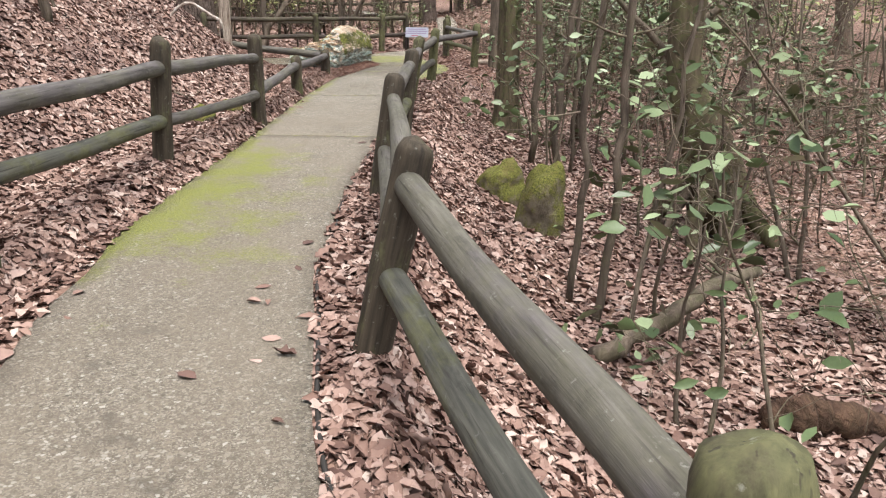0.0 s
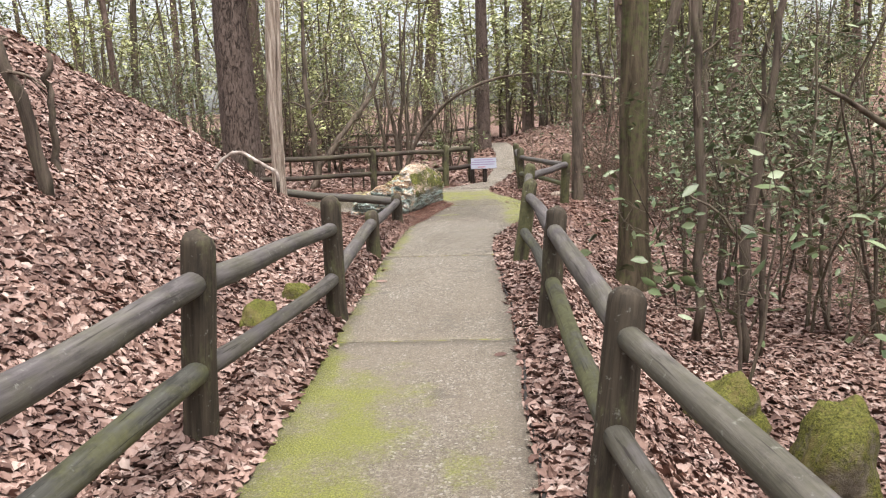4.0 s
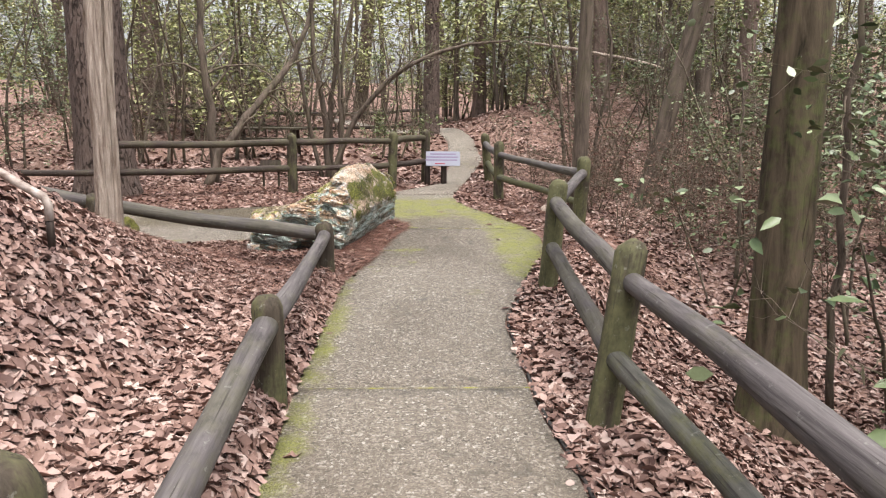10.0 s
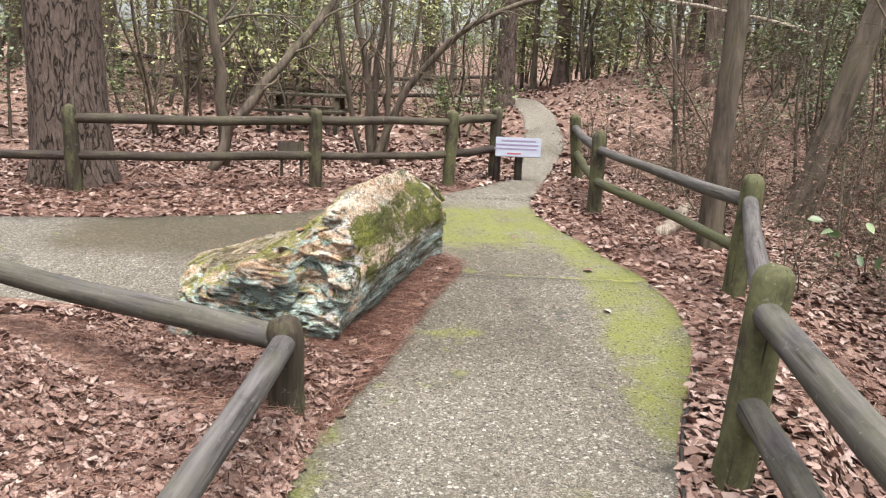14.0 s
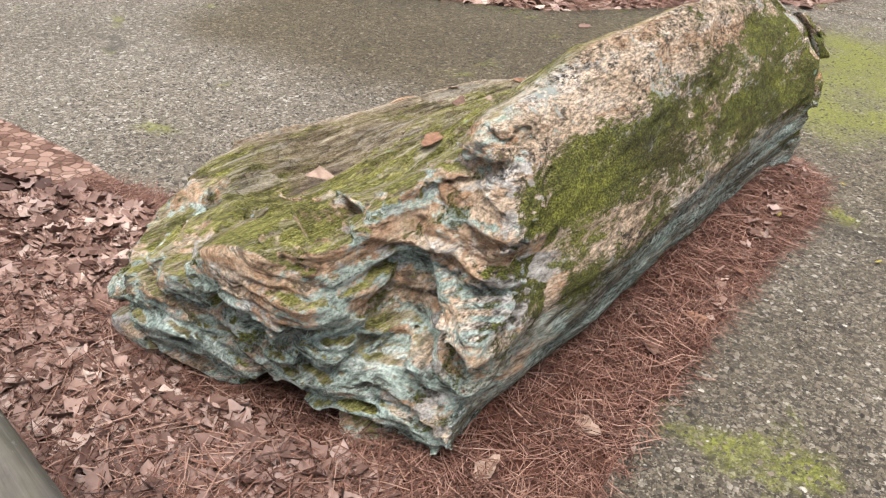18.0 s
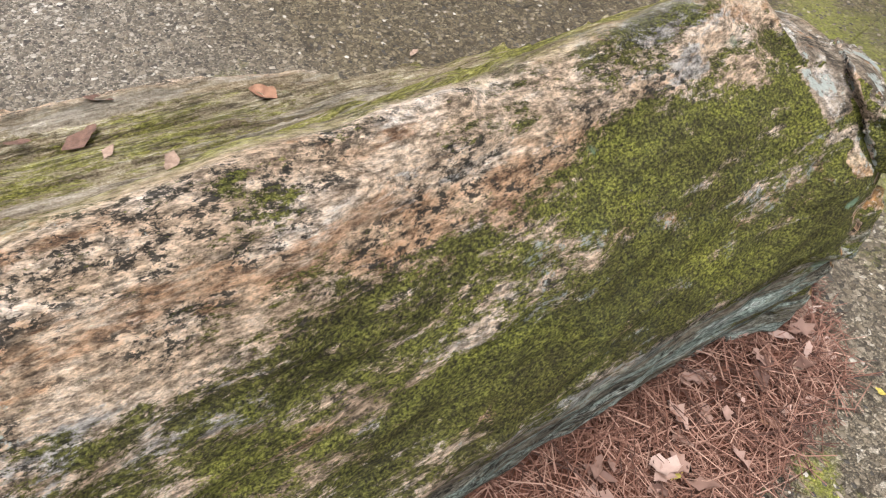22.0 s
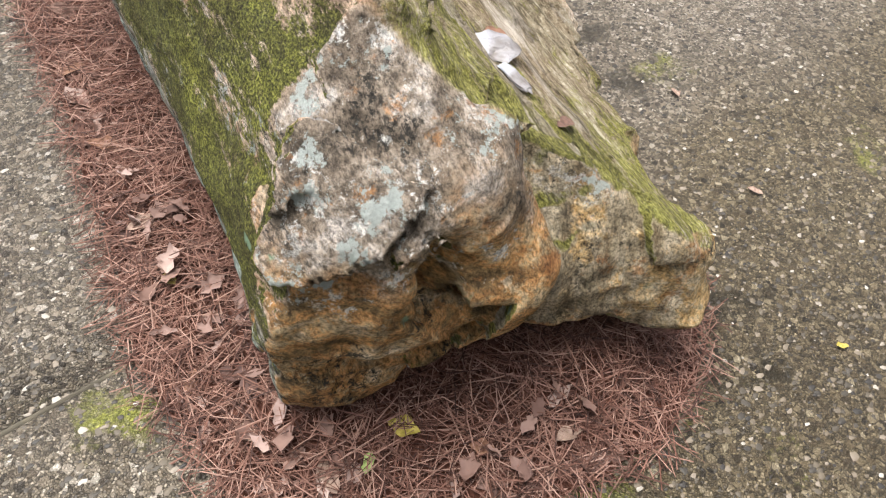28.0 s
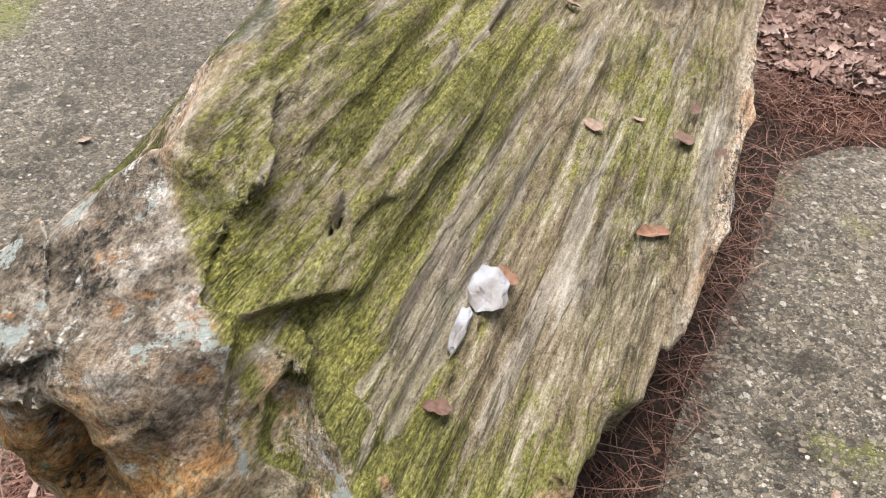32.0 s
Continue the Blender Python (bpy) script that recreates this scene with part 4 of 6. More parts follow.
        for a in range(0, len(pick), 20000):
            d = q[a : a + 20000, None] - c[None]
            k = np.argmin((d * d).sum(-1), 1)
            out[a : a + 20000] = amp * off[k] + 1.4 * tip * np.clip((d[np.arange(len(k)), k] * nrm[k]).sum(-1), -0.09, 0.09)
        disp[pick] += mask[pick] * out

    facets(wf, 5, 60, 2.0, 0.012, 0.2)
    facets(wf, 6, 420, 3.2, 0.006, 0.2)
    facets(wb, 7, 60, 1.3, 0.006, 0.15)
    facets(wb, 8, 300, 1.6, 0.003, 0.1)
    D[tuple(near.T)] -= np.clip(disp, -0.055, 0.03)
    v, q = surface_nets(D, (X[0], Y[0], Z[0]), h)
    v, q = np.asarray(v), q[(q >= 0).all(1)]
    LOG_POINTS.append(v)
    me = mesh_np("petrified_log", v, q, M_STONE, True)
    return tagged(obj("petrified_log", me), "mossy petrified log of cream and rust stone on pine straw", "fossil log")


log = petrified_log()


# ---- fences ----
def post_mesh(name, height, radius, seed, mat=M_POST):
    z = [-0.15, 0.0, 0.15 * height, 0.4 * height, 0.7 * height, height - 0.075, height - 0.045, height - 0.018, height - 0.003]
    r = [radius * 1.04, radius * 1.03, radius * 1.01, radius, radius * 0.99, radius * 0.98, radius * 0.9, radius * 0.68, radius * 0.3]
    v, f = tube([(0.004 * math.sin(3 * k + seed), 0.004 * math.cos(2 * k + seed), q) for k, q in enumerate(z)], r, 20, 0.018, seed)
    return mesh_np(name, v, f, mat, True)


POSTS = {k: [post_mesh("post", h, 0.086, s) for s in range(3)] for k, h in (("tall", 0.98), ("high", 1.06), ("short", 0.56), ("low", 0.45), ("back", 1.06))}


def rail_mesh(length, r, seed, mat):
    """A round rail lying along its own z axis."""
    u = np.linspace(0, 1, 15)
    pts = np.stack([0.012 * np.sin(3 * u + seed), 0.02 * math.sin(seed * 1.7) * np.sin(np.pi * u) + 0.006 * np.sin(9 * u + seed), length * u], -1)
    rad = r * (1 + 0.08 * np.sin(2.2 * u + seed) + 0.05 * np.cos(5 * u + 2 * seed))
    pts = np.concatenate([[pts[0] - (0, 0, 0.012)], pts, [pts[-1] + (0, 0, 0.012)]])
    rad = np.concatenate([[rad[0] * 0.72], rad, [rad[-1] * 0.72]])
    v, f = tube(pts, rad, 18, 0.008, seed)
    return mesh_np("rail", v, f, mat, True)


def fence(label, posts, kind, heights, r=0.062, mat=M_RAIL, skip=()):
    """posts: (x, y, lean_x, lean_y, height kind); rails run between posts at the given heights."""
    root = tagged(new("fence"), label, "fence", kind="")
    root.location = (posts[0][0], posts[0][1], 0)
    off = Vector(root.location)
    tops = []
    for k, (x, y, lx, ly, kd) in enumerate(posts):
        z = float(land(x, y))
        tops.append((x, y, z, math.tan(radians(lx)), -math.tan(radians(ly)), kd))
        if not kd:
            continue
        obj("post", POSTS[kd][k % 3], root, Matrix.Translation(Vector((x, y, z)) - off) @ Euler((radians(ly), radians(lx), 0)).to_matrix().to_4x4() @ Matrix.Rotation(0.7 * k, 4, "Z"))
    for k, (a, b) in enumerate(zip(tops, tops[1:])):
        for n, h in enumerate(heights):
            if (k, n) in skip:
                continue
            ha = h if isinstance(h, (int, float)) else h[k][0]
            hb = h if isinstance(h, (int, float)) else h[k][1]
            pa = np.array([a[0] + a[3] * ha, a[1] + a[4] * ha, a[2] + ha])
            pb = np.array([b[0] + b[3] * hb, b[1] + b[4] * hb, b[2] + hb])
            d = (pb - pa) / np.linalg.norm(pb - pa)
            ra = rail_mesh(float(np.linalg.norm(pb - pa)) - 0.12, r * (1.0 if n == 0 else 0.93), 3 * k + n, M_GREENRAIL if mat == M_RAIL and n == 1 and k % 3 else mat)
            turn = Vector(d).to_track_quat("Z", "Y").to_matrix().to_4x4()
            obj("rail", ra, root, Matrix.Translation(Vector(pa + d * 0.06) - off) @ turn)
    return root


fence("two-rail fence of round weathered timber beside the ravine", [(2.6, -4.2, 0, 0, "tall"), (1.35, -1.6, 0, 0, "tall"), (0.42, 0.88, 0, 0, "tall"), (-0.34, 3.12, 12, -5, "tall"), (-0.56, 5.92, 7.5, -10, "tall"), (-0.55, 8.87, 6, -10, "tall"), (-0.63, 11.73, 9, -8, "tall"), (-0.39, 14.74, 5, -4, "tall")], "", (0.76, 0.36))
fence("two-rail fence of round weathered timber at the bend", [(-0.39, 14.74, 5, -4, ""), (0.5, 17.62, 3, 0, "tall"), (-0.16, 20.85, 0, -4, "tall"), (-0.05, 23.6, -6, 0, "tall")], "", (0.76, 0.38), 0.055, skip=((0, 1),))
fence("two-rail fence of round weathered timber below the bank", [(-1.2, -1.8, 0, 0, "high"), (-2.2, 1.1, 0, 0, "high"), (-2.48, 3.8, 4, 0, "high"), (-2.5, 6.53, 3, -3, "high"), (-2.31, 9.21, 0, 0, "high")], "", ([(0.8, 0.8), (0.8, 0.82), (0.83, 0.8), (0.79, 0.79)], [(0.4, 0.4), (0.4, 0.46), (0.46, 0.36), (0.36, 0.36)]))
fence("low single-rail fence of round weathered timber", [(-2.31, 9.21, 0, 0, ""), (-2.38, 11.95, 0, 0, "short"), (-2.43, 15.05, 0, 0, "low"), (-4.78, 15.7, 0, 0, "low"), (-8.2, 15.3, 0, 0, "low")], "", ([(0.38, 0.40), (0.40, 0.33), (0.33, 0.36), (0.36, 0.36)],))
fence("two-rail fence of dark weathered timber behind the junction", [(-12.5, 19.6, 0, 0, "back"), (-9.6, 20.2, 0, 0, "back"), (-6.45, 20.6, 0, 0, "back"), (-3.73, 21.65, 0, 0, "back"), (-2.0, 22.35, 2, 0, "back"), (-1.35, 23.2, 0, 0, "back")], "", (0.9, 0.45), 0.058, M_DARKRAIL, skip=((0, 0), (1, 0)))


# ---- trees and shrubs ----
RNG = np.random.default_rng(7)


def leaf_cloud(pos, nor, size, yaw, tilt_seed=0, aspect=0.6, curl=0.12, fine=False, plain=False):
    """Points and quads of many leaves: each is a pointed oval with a bent midrib; the fine ones have lobes."""
    n = len(pos)
    base = np.array([(0, -0.5, 0), (0.42, -0.22, 1), (0.46, 0.14, 1), (0, 0.5, 0.4), (-0.46, 0.14, 1), (-0.42, -0.22, 1), (0, 0.0, 0)], float)
    q = np.array([(0, 1, 2, 6), (6, 2, 3, 4), (0, 6, 4, 5)])
    if plain:
        base, q = np.array([(0, -0.5, 0), (0.4, -0.02, 0.8), (0, 0.5, 0.2), (-0.4, -0.02, 0.8)]), np.array([(0, 1, 2, 3)])
    if fine:
        lobe = [(-0.5, 0.02, 0.1), (-0.3, 0.36, 0.02), (-0.1, 0.28, 0), (0.08, 0.5, 0.02), (0.24, 0.27, 0.2), (0.5, 0.02, 0.8)]
        base = np.array([(sd * w, u, z + 0.9 * abs(sd) * w / 0.5) for u, w, z in lobe for sd in (-1, 0, 1)])
        q = np.array([(3 * i + j, 3 * i + j + 1, 3 * i + j + 4, 3 * i + j + 3) for i in range(5) for j in (0, 1)])
    base[:, 0] *= aspect
    base[:, 2] *= curl
    nor = nor / np.linalg.norm(nor, axis=1)[:, None]
    ref = np.stack([np.cos(yaw), np.sin(yaw), np.zeros(n)], -1)
    t = ref - nor * (ref * nor).sum(1)[:, None]
    t /= np.linalg.norm(t, axis=1)[:, None] + 1e-9
    b = np.cross(nor, t)
    s = np.asarray(size)[:, None, None]
    cv = np.random.default_rng(tilt_seed).uniform(-0.6, 2.2, n)[:, None, None]
    wid = np.random.default_rng(tilt_seed + 1).uniform(0.6, 1.25, n)[:, None, None]
    v = pos[:, None] + s * (wid * base[None, :, :1] * b[:, None] + base[None, :, 1:2] * t[:, None] + cv * base[None, :, 2:] * nor[:, None])
    if fine:
        v = v + 0.05 * s * np.random.default_rng(tilt_seed + 2).normal(0, 1, v.shape) * (0.6, 0.6, 1.0)
    f = (np.arange(n)[:, None, None] * len(base) + q).reshape(-1, 4)
    return v.reshape(-1, 3), [f]


def wander(rng, start, d, length, steps, bend, lift=0.0):
    """A line that wanders as a branch does."""
    p, d = np.array(start, float), np.array(d, float)
    out = [p.copy()]
    for _ in range(steps):
        d = d + rng.normal(0, bend, 3) + (0, 0, lift)
        d /= np.linalg.norm(d)
        p = p + d * length / steps
        out.append(p.copy())
    return np.array(out), d


def branchy(seed, height, radius, lean, limbs, twigs, leaves, leaf_size, mat, leaf_mat, name, stems=1, low=0.25, spread=1.0, bend=0.13, sides=7):
    """A young tree or shrub: stem, limb with twigs, and leaves in sprays at the twig ends."""
    rng = np.random.default_rng(seed)
    root = new(name)
    wood, fine, ends = Joined(), Joined(), []
    for s in range(stems):
        d0 = np.array([rng.normal(0, lean), rng.normal(0, lean), 1.0])
        h = height * rng.uniform(0.75, 1.05)
        pts, _ = wander(rng, (rng.normal(0, 0.1) * (stems > 1), rng.normal(0, 0.1) * (stems > 1), -0.15), d0, h, 12, bend * 0.55, 0.04)
        r = radius * rng.uniform(0.7, 1.0) if stems > 1 else radius
        wood.add(*tube(pts, r * np.linspace(1.15, 0.3, len(pts)) ** 0.9, sides, 0.06, seed + s))
        for _ in range(limbs):
            k = rng.uniform(low, 0.98) * (len(pts) - 2)
            i = int(k)
            at = pts[i] + (pts[i + 1] - pts[i]) * (k - i)
            a = rng.uniform(0, 6.28)
            d = np.array([math.cos(a), math.sin(a), rng.uniform(-0.05, 0.8)])
            ln = height * rng.uniform(0.14, 0.34) * spread
            lp, _ = wander(rng, at, d / np.linalg.norm(d), ln, 6, bend, 0.02)
            lr = max(0.35 * r * (1 - 0.6 * k / len(pts)), 0.004)
            fine.add(*tube(lp, lr * np.linspace(1, 0.25, len(lp)), 4, 0, 0, False))
            for _ in range(twigs):
                j = rng.integers(1, len(lp) - 1)
                a = rng.normal(0, 1, 3) * (1, 1, 0.6)
                dd = (lp[j + 1] - lp[j]) / np.linalg.norm(lp[j + 1] - lp[j]) + a * 0.7
                tp, td = wander(rng, lp[j], dd / np.linalg.norm(dd), ln * rng.uniform(0.25, 0.55), 2, bend * 1.2, 0.0)
                fine.add(*tube(tp, max(lr * 0.35, 0.0025) * np.linspace(1, 0.4, len(tp)), 3, 0, 0, False))
                ends.append((tp[-1], td))
                ends.append((tp[2], td))
            ends.append((lp[-1], lp[-1] - lp[-2]))
    obj("trunk", wood.mesh("trunk", mat), root)
    tagged(obj("brushwood", fine.mesh("brushwood", M_TWIG), root), kind="stuff")
    if leaves:
        pick = rng.integers(0, len(ends), leaves)
        pos = np.array([ends[i][0] for i in pick]) + rng.normal(0, leaf_size * 1.1, (leaves, 3))
        nor = rng.normal(0, 0.55, (leaves, 3)) + (0, 0, 0.9)
        v, f = leaf_cloud(pos, nor, leaf_size * rng.uniform(0.6, 1.25, leaves), rng.uniform(0, 6.28, leaves), seed, 0.5, 0.12, plain=name == "evergreen_tree")
        obj("crown", mesh_np("crown", v, f, leaf_mat, True), root)
    return root


def tall_tree(seed, height, radius, mat, name, limbs=7, lean=0.02, flare=1.5, sides=18, crown=0):
    """A tall trunk with flared foot and bare limbs high up."""
    rng = np.random.default_rng(seed)
    root = new(name)
    n = 22
    z = np.concatenate([[-0.4, 0.0, 0.15, 0.35, 0.7], np.linspace(1.2, height, n - 5)])
    r = radius * (1 - 0.6 * np.clip(z / height, 0, 1)) * (1 + (flare - 1) * np.exp(-np.maximum(z, 0) / 0.3))
    ph = rng.uniform(0, 6.28, 2)
    pts = np.stack([lean * z + 0.05 * radius * z * 0.3 * np.sin(z * 0.5 + ph[0]), 0.04 * radius * z * np.sin(z * 0.37 + ph[1]), z], -1)
    v, f = tube(pts, r, sides, 0.045, seed)
    obj("trunk", mesh_np("trunk", v, f, mat, True), root)
    limb = Joined()
    ends = []
    for _ in range(limbs):
        k = rng.integers(9, n - 1)
        a = rng.uniform(0, 6.28)
        lp, _ = wander(rng, pts[k], (math.cos(a), math.sin(a), rng.uniform(0.1, 0.6)), rng.uniform(1.2, 3.4), 7, 0.14)
        limb.add(*tube(lp, radius * 0.22 * np.linspace(1, 0.15, len(lp)), 6, 0, 0, False))
        ends += list(lp[3:])
        for _ in range(5):
            j = rng.integers(2, 7)
            tp, _ = wander(rng, lp[j], rng.normal(0, 1, 3), rng.uniform(0.4, 1.1), 4, 0.2)
            limb.add(*tube(tp, radius * 0.05 * np.linspace(1, 0.3, len(tp)), 4, 0, 0, False))
            ends += list(tp[2:])
    tagged(obj("brushwood", limb.mesh("brushwood", M_TWIG), root), kind="stuff")
    if crown:
        e = np.array(ends)
        pos = e[rng.integers(0, len(e), crown)] + rng.normal(0, 0.3, (crown, 3))
        v, f = leaf_cloud(pos, rng.normal(0, 0.6, (crown, 3)) + (0, 0, 0.8), rng.uniform(0.09, 0.2, crown), rng.uniform(0, 6.28, crown), seed)
        obj("crown", mesh_np("crown", v, f, M_GREEN, True), root)
    return root


def stand(ob, x, y, turn=0.0, size=1.0, lx=0.0, ly=0.0, sink=0.03):
    ob.matrix_basis = Matrix.Translation((x, y, float(land(x, y)) - sink)) @ Euler((radians(ly), radians(lx), radians(turn))).to_matrix().to_4x4() @ Matrix.Diagonal((size, size, size, 1))
    return ob


def again(ob, x, y, turn=0.0, size=1.0, lx=0.0, ly=0.0, sink=0.03):
    m = Matrix.Translation((x, y, float(land(x, y)) - sink)) @ Euler((radians(ly), radians(lx), radians(turn))).to_matrix().to_4x4() @ Matrix.Diagonal((size, size, size, 1))
    keep = ob.matrix_basis.copy()
    ob.matrix_basis = Matrix()
    made = copy_thing(ob, m)
    ob.matrix_basis = keep
    return made


# named trees
pine = stand(tall_tree(1, 16, 0.49, M_PLATE, "pine_tree", 6, 0.0, 1.25, 28), -6.85, 21.35, 20)
tagged(pine, "large pine with deeply furrowed dark bark behind the fence", "tree")
far_pine = stand(tall_tree(2, 15, 0.29, M_PLATE, "pine_tree", 6, 0.012, 1.3, 18), -1.0, 34.2)
tagged(far_pine, "straight dark pine trunk beside the far path", "tree")
oak = stand(tall_tree(3, 12, 0.2, M_MOSSBARK, "oak_tree", 6, 0.012, 1.5, 20), 0.95, 13.1, 70)
tagged(oak, "straight mossy trunk standing in the leafy ravine", "tree")
slim = stand(tall_tree(4, 11, 0.125, M_BARK, "maple_tree", 6, 0.0, 1.2, 14), 1.08, 20.3)
tagged(slim, "slim grey tree beyond the bend of the fence", "tree")
leaner = stand(tall_tree(5, 11, 0.17, M_BARK, "leaning_tree", 5, 0.0, 1.25, 16), 2.55, 21.7, 0, 1, 13, 0)
tagged(leaner, "dark tree leaning over the leafy slope", "tree")
hill_tree = stand(tall_tree(6, 13, 0.3, M_PINE, "pine_tree", 5, 0.0, 1.2, 14), 1.2, 40.5)
tagged(hill_tree, "pine trunk on the leaf-covered rise behind the path", "tree")


def snag():
    root = new("dead_tree")
    z = np.linspace(-0.2, 5.2, 26)
    for off, r0, r1, s in ((0.0, 0.085, 0.075, 1), (0.095, 0.036, 0.03, 2)):
        pts = np.stack([off + 0.035 * z + 0.012 * np.sin(2.1 * z + s), 0.06 * off + 0.01 * np.cos(1.7 * z), z], -1)
        v, f = tube(pts, np.linspace(r0, r1, len(z)) * (1 + 0.15 * np.exp(-np.maximum(z, 0) / 0.25)), 22, 0.13, s)
        obj("trunk", mesh_np("trunk", v, f, M_SNAG, True), root)
    return root


tagged(stand(snag(), -4.2, 14.5), "bleached bare dead trunk with split wood and no bark", "dead tree")

# variants of understory growth
VAR_LEAFY = [branchy(20 + k, 3.8 + 0.5 * k, 0.028 + 0.004 * k, 0.12, 15, 5, 1500, 0.07, M_BARK, (M_GREEN, M_HOLLY)[k % 2], "evergreen_sapling", 1 + k % 2, 0.12) for k in range(4)]
# the far trees carry the leaf colour with sunlight painted in
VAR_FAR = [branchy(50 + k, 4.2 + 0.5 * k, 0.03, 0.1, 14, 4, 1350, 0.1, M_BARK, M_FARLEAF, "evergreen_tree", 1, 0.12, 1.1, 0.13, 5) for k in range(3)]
VAR_BARE = [branchy(40 + k, 3.6 + 0.5 * k, 0.026, 0.28, 10, 6, 0, 0.05, M_TWIG, None, "bare_shrub", 4, 0.15, 1.1, 0.17, 6) for k in range(3)]
VAR_BROWN = [branchy(60 + k, 2.0 + 0.3 * k, 0.014, 0.4, 14, 7, 620, 0.055, M_TWIG, M_BROWNLEAF, "withered_shrub", 4, 0.1, 1.2, 0.2, 5) for k in range(2)]
VAR_TRUNK = [tall_tree(80 + k, 15, (0.12, 0.18, 0.26, 0.15)[k], (M_BARK, M_PINE, M_PINE, M_BARK)[k], "forest_tree", 7, 0.01 * k, 1.25, 11, (0, 500, 0, 700)[k]) for k in range(4)]
LABELS = {
    "evergreen_sapling": ("slender evergreen sapling with small glossy green leaves", "sapling"),
    "evergreen_tree": ("tall evergreen tree in the woods, sunlight painted into its pale green leaves", "tree"),
    "bare_shrub": ("leafless many-stemmed grey-brown shrub", "shrub"),
    "withered_shrub": ("tangled shrub with withered brown leaves", "shrub"),
    "forest_tree": ("straight bare tree trunk in the woods", "tree")}
GROUPS = {"evergreen_tree": "evergreen trees", "evergreen_sapling": "evergreen understory", "bare_shrub": "bare understory", "withered_shrub": "withered shrubs", "forest_tree": "trees of the forest"}
for v in (*VAR_LEAFY, *VAR_FAR, *VAR_BARE, *VAR_BROWN, *VAR_TRUNK):
    base = v.name.split(".")[0]
    tagged(v, *LABELS[base], group=GROUPS[base])


def clear(x, y, gap):
    """Whether a place is off the paths, off the log and away from the walk."""
    if -9 < y < 21.6 and np.interp(y, LEFT_Y, LEFT_X) - gap < x < np.interp(y, RIGHT_Y, RIGHT_X) + gap:
        return False
    if y >= 21 and abs(x - (np.interp(y, [21.4, 26, 31, 34.5, 37, 44, 60], [-1.4, -0.35, -0.2, -0.4, -1.0, -6.1, -17]))) < gap * 0.8 + 0.7:
        return False
    if x < -1.5 and 14.2 < y < 22.8:
        return False
    return True


def sow(variants, count, box, sizes, gap=0.7, seed=1, first=False):
    rng = np.random.default_rng(seed)
    done = 0
    used = set()
    for _ in range(count * 20):
        if done >= count:
            break
        x, y = rng.uniform(box[0], box[2]), rng.uniform(box[1], box[3])
        if not clear(x, y, gap):
            continue
        k = int(rng.integers(0, len(variants)))
        if first and done < len(variants):
            k = done
        sz, tn = rng.uniform(*sizes), rng.uniform(0, 360)
        if first and k not in used:
            stand(variants[k], x, y, tn, sz)
            used.add(k)
        else:
            again(variants[k], x, y, tn, sz, rng.normal(0, 3), rng.normal(0, 3))
        done += 1


sow(VAR_LEAFY, 6, (3.6, 10.5, 8.5, 21), (0.7, 1.25), 1.2, 1, True)
sow(VAR_LEAFY, 15, (1.5, 22.5, 12, 32), (0.8, 1.4), 1.0, 2)
sow(VAR_LEAFY, 7, (-10, 26, -1.5, 34), (0.8, 1.3), 0.8, 3)
sow(VAR_LEAFY, 2, (4.2, 0.5, 7, 5), (0.7, 1.0), 1.2, 4)
sow(VAR_LEAFY, 10, (-12, 10, -7.0, 14), (0.6, 1.0), 1.2, 14)
sow(VAR_BARE, 12, (-13, 24.2, -1.6, 34), (0.8, 1.35), 0.6, 5, True)
sow(VAR_BARE, 13, (2.4, 8, 7.5, 23), (0.6, 1.1), 1.1, 6)
sow(VAR_BARE, 16, (0.5, 22, 12, 40), (0.7, 1.2), 0.9, 7)
sow(VAR_BARE, 8, (-18, 21, -8.5, 30), (0.8, 1.3), 0.6, 8)
sow(VAR_BROWN, 16, (1.0, 17.5, 6.5, 27), (0.6, 1.1), 0.7, 9, True)
sow(VAR_BARE, 7, (3.6, 4.5, 9, 12), (0.5, 1.0), 1.1, 45)
sow(VAR_BROWN, 6, (3.6, 4.5, 8.5, 9), (0.6, 1.1), 1.1, 46)
sow(VAR_BROWN, 9, (2.2, 8.5, 7.5, 18), (0.6, 1.1), 1.1, 44)
sow(VAR_BROWN, 8, (1.2, 24, 9, 36), (0.8, 1.3), 0.8, 10)
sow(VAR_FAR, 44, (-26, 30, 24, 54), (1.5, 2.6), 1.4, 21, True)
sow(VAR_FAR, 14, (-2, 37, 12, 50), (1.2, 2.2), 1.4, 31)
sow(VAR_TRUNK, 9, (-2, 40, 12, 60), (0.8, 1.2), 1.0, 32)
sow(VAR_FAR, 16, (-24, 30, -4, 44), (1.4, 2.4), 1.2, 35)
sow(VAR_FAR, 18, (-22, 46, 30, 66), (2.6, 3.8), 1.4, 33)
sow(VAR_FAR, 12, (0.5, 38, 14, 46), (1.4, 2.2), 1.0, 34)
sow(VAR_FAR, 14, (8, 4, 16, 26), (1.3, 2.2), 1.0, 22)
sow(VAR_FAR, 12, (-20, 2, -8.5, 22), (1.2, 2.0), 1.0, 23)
sow(VAR_BARE, 22, (-22, 32, 20, 48), (1.3, 2.2), 1.2, 24)
for x, y, k, sz in ((2.3, 12.6, 1, 0.8), (2.4, 17.0, 3, 0.7)):
    again(VAR_LEAFY[k], x, y, 77 * x + 40 * y, sz)
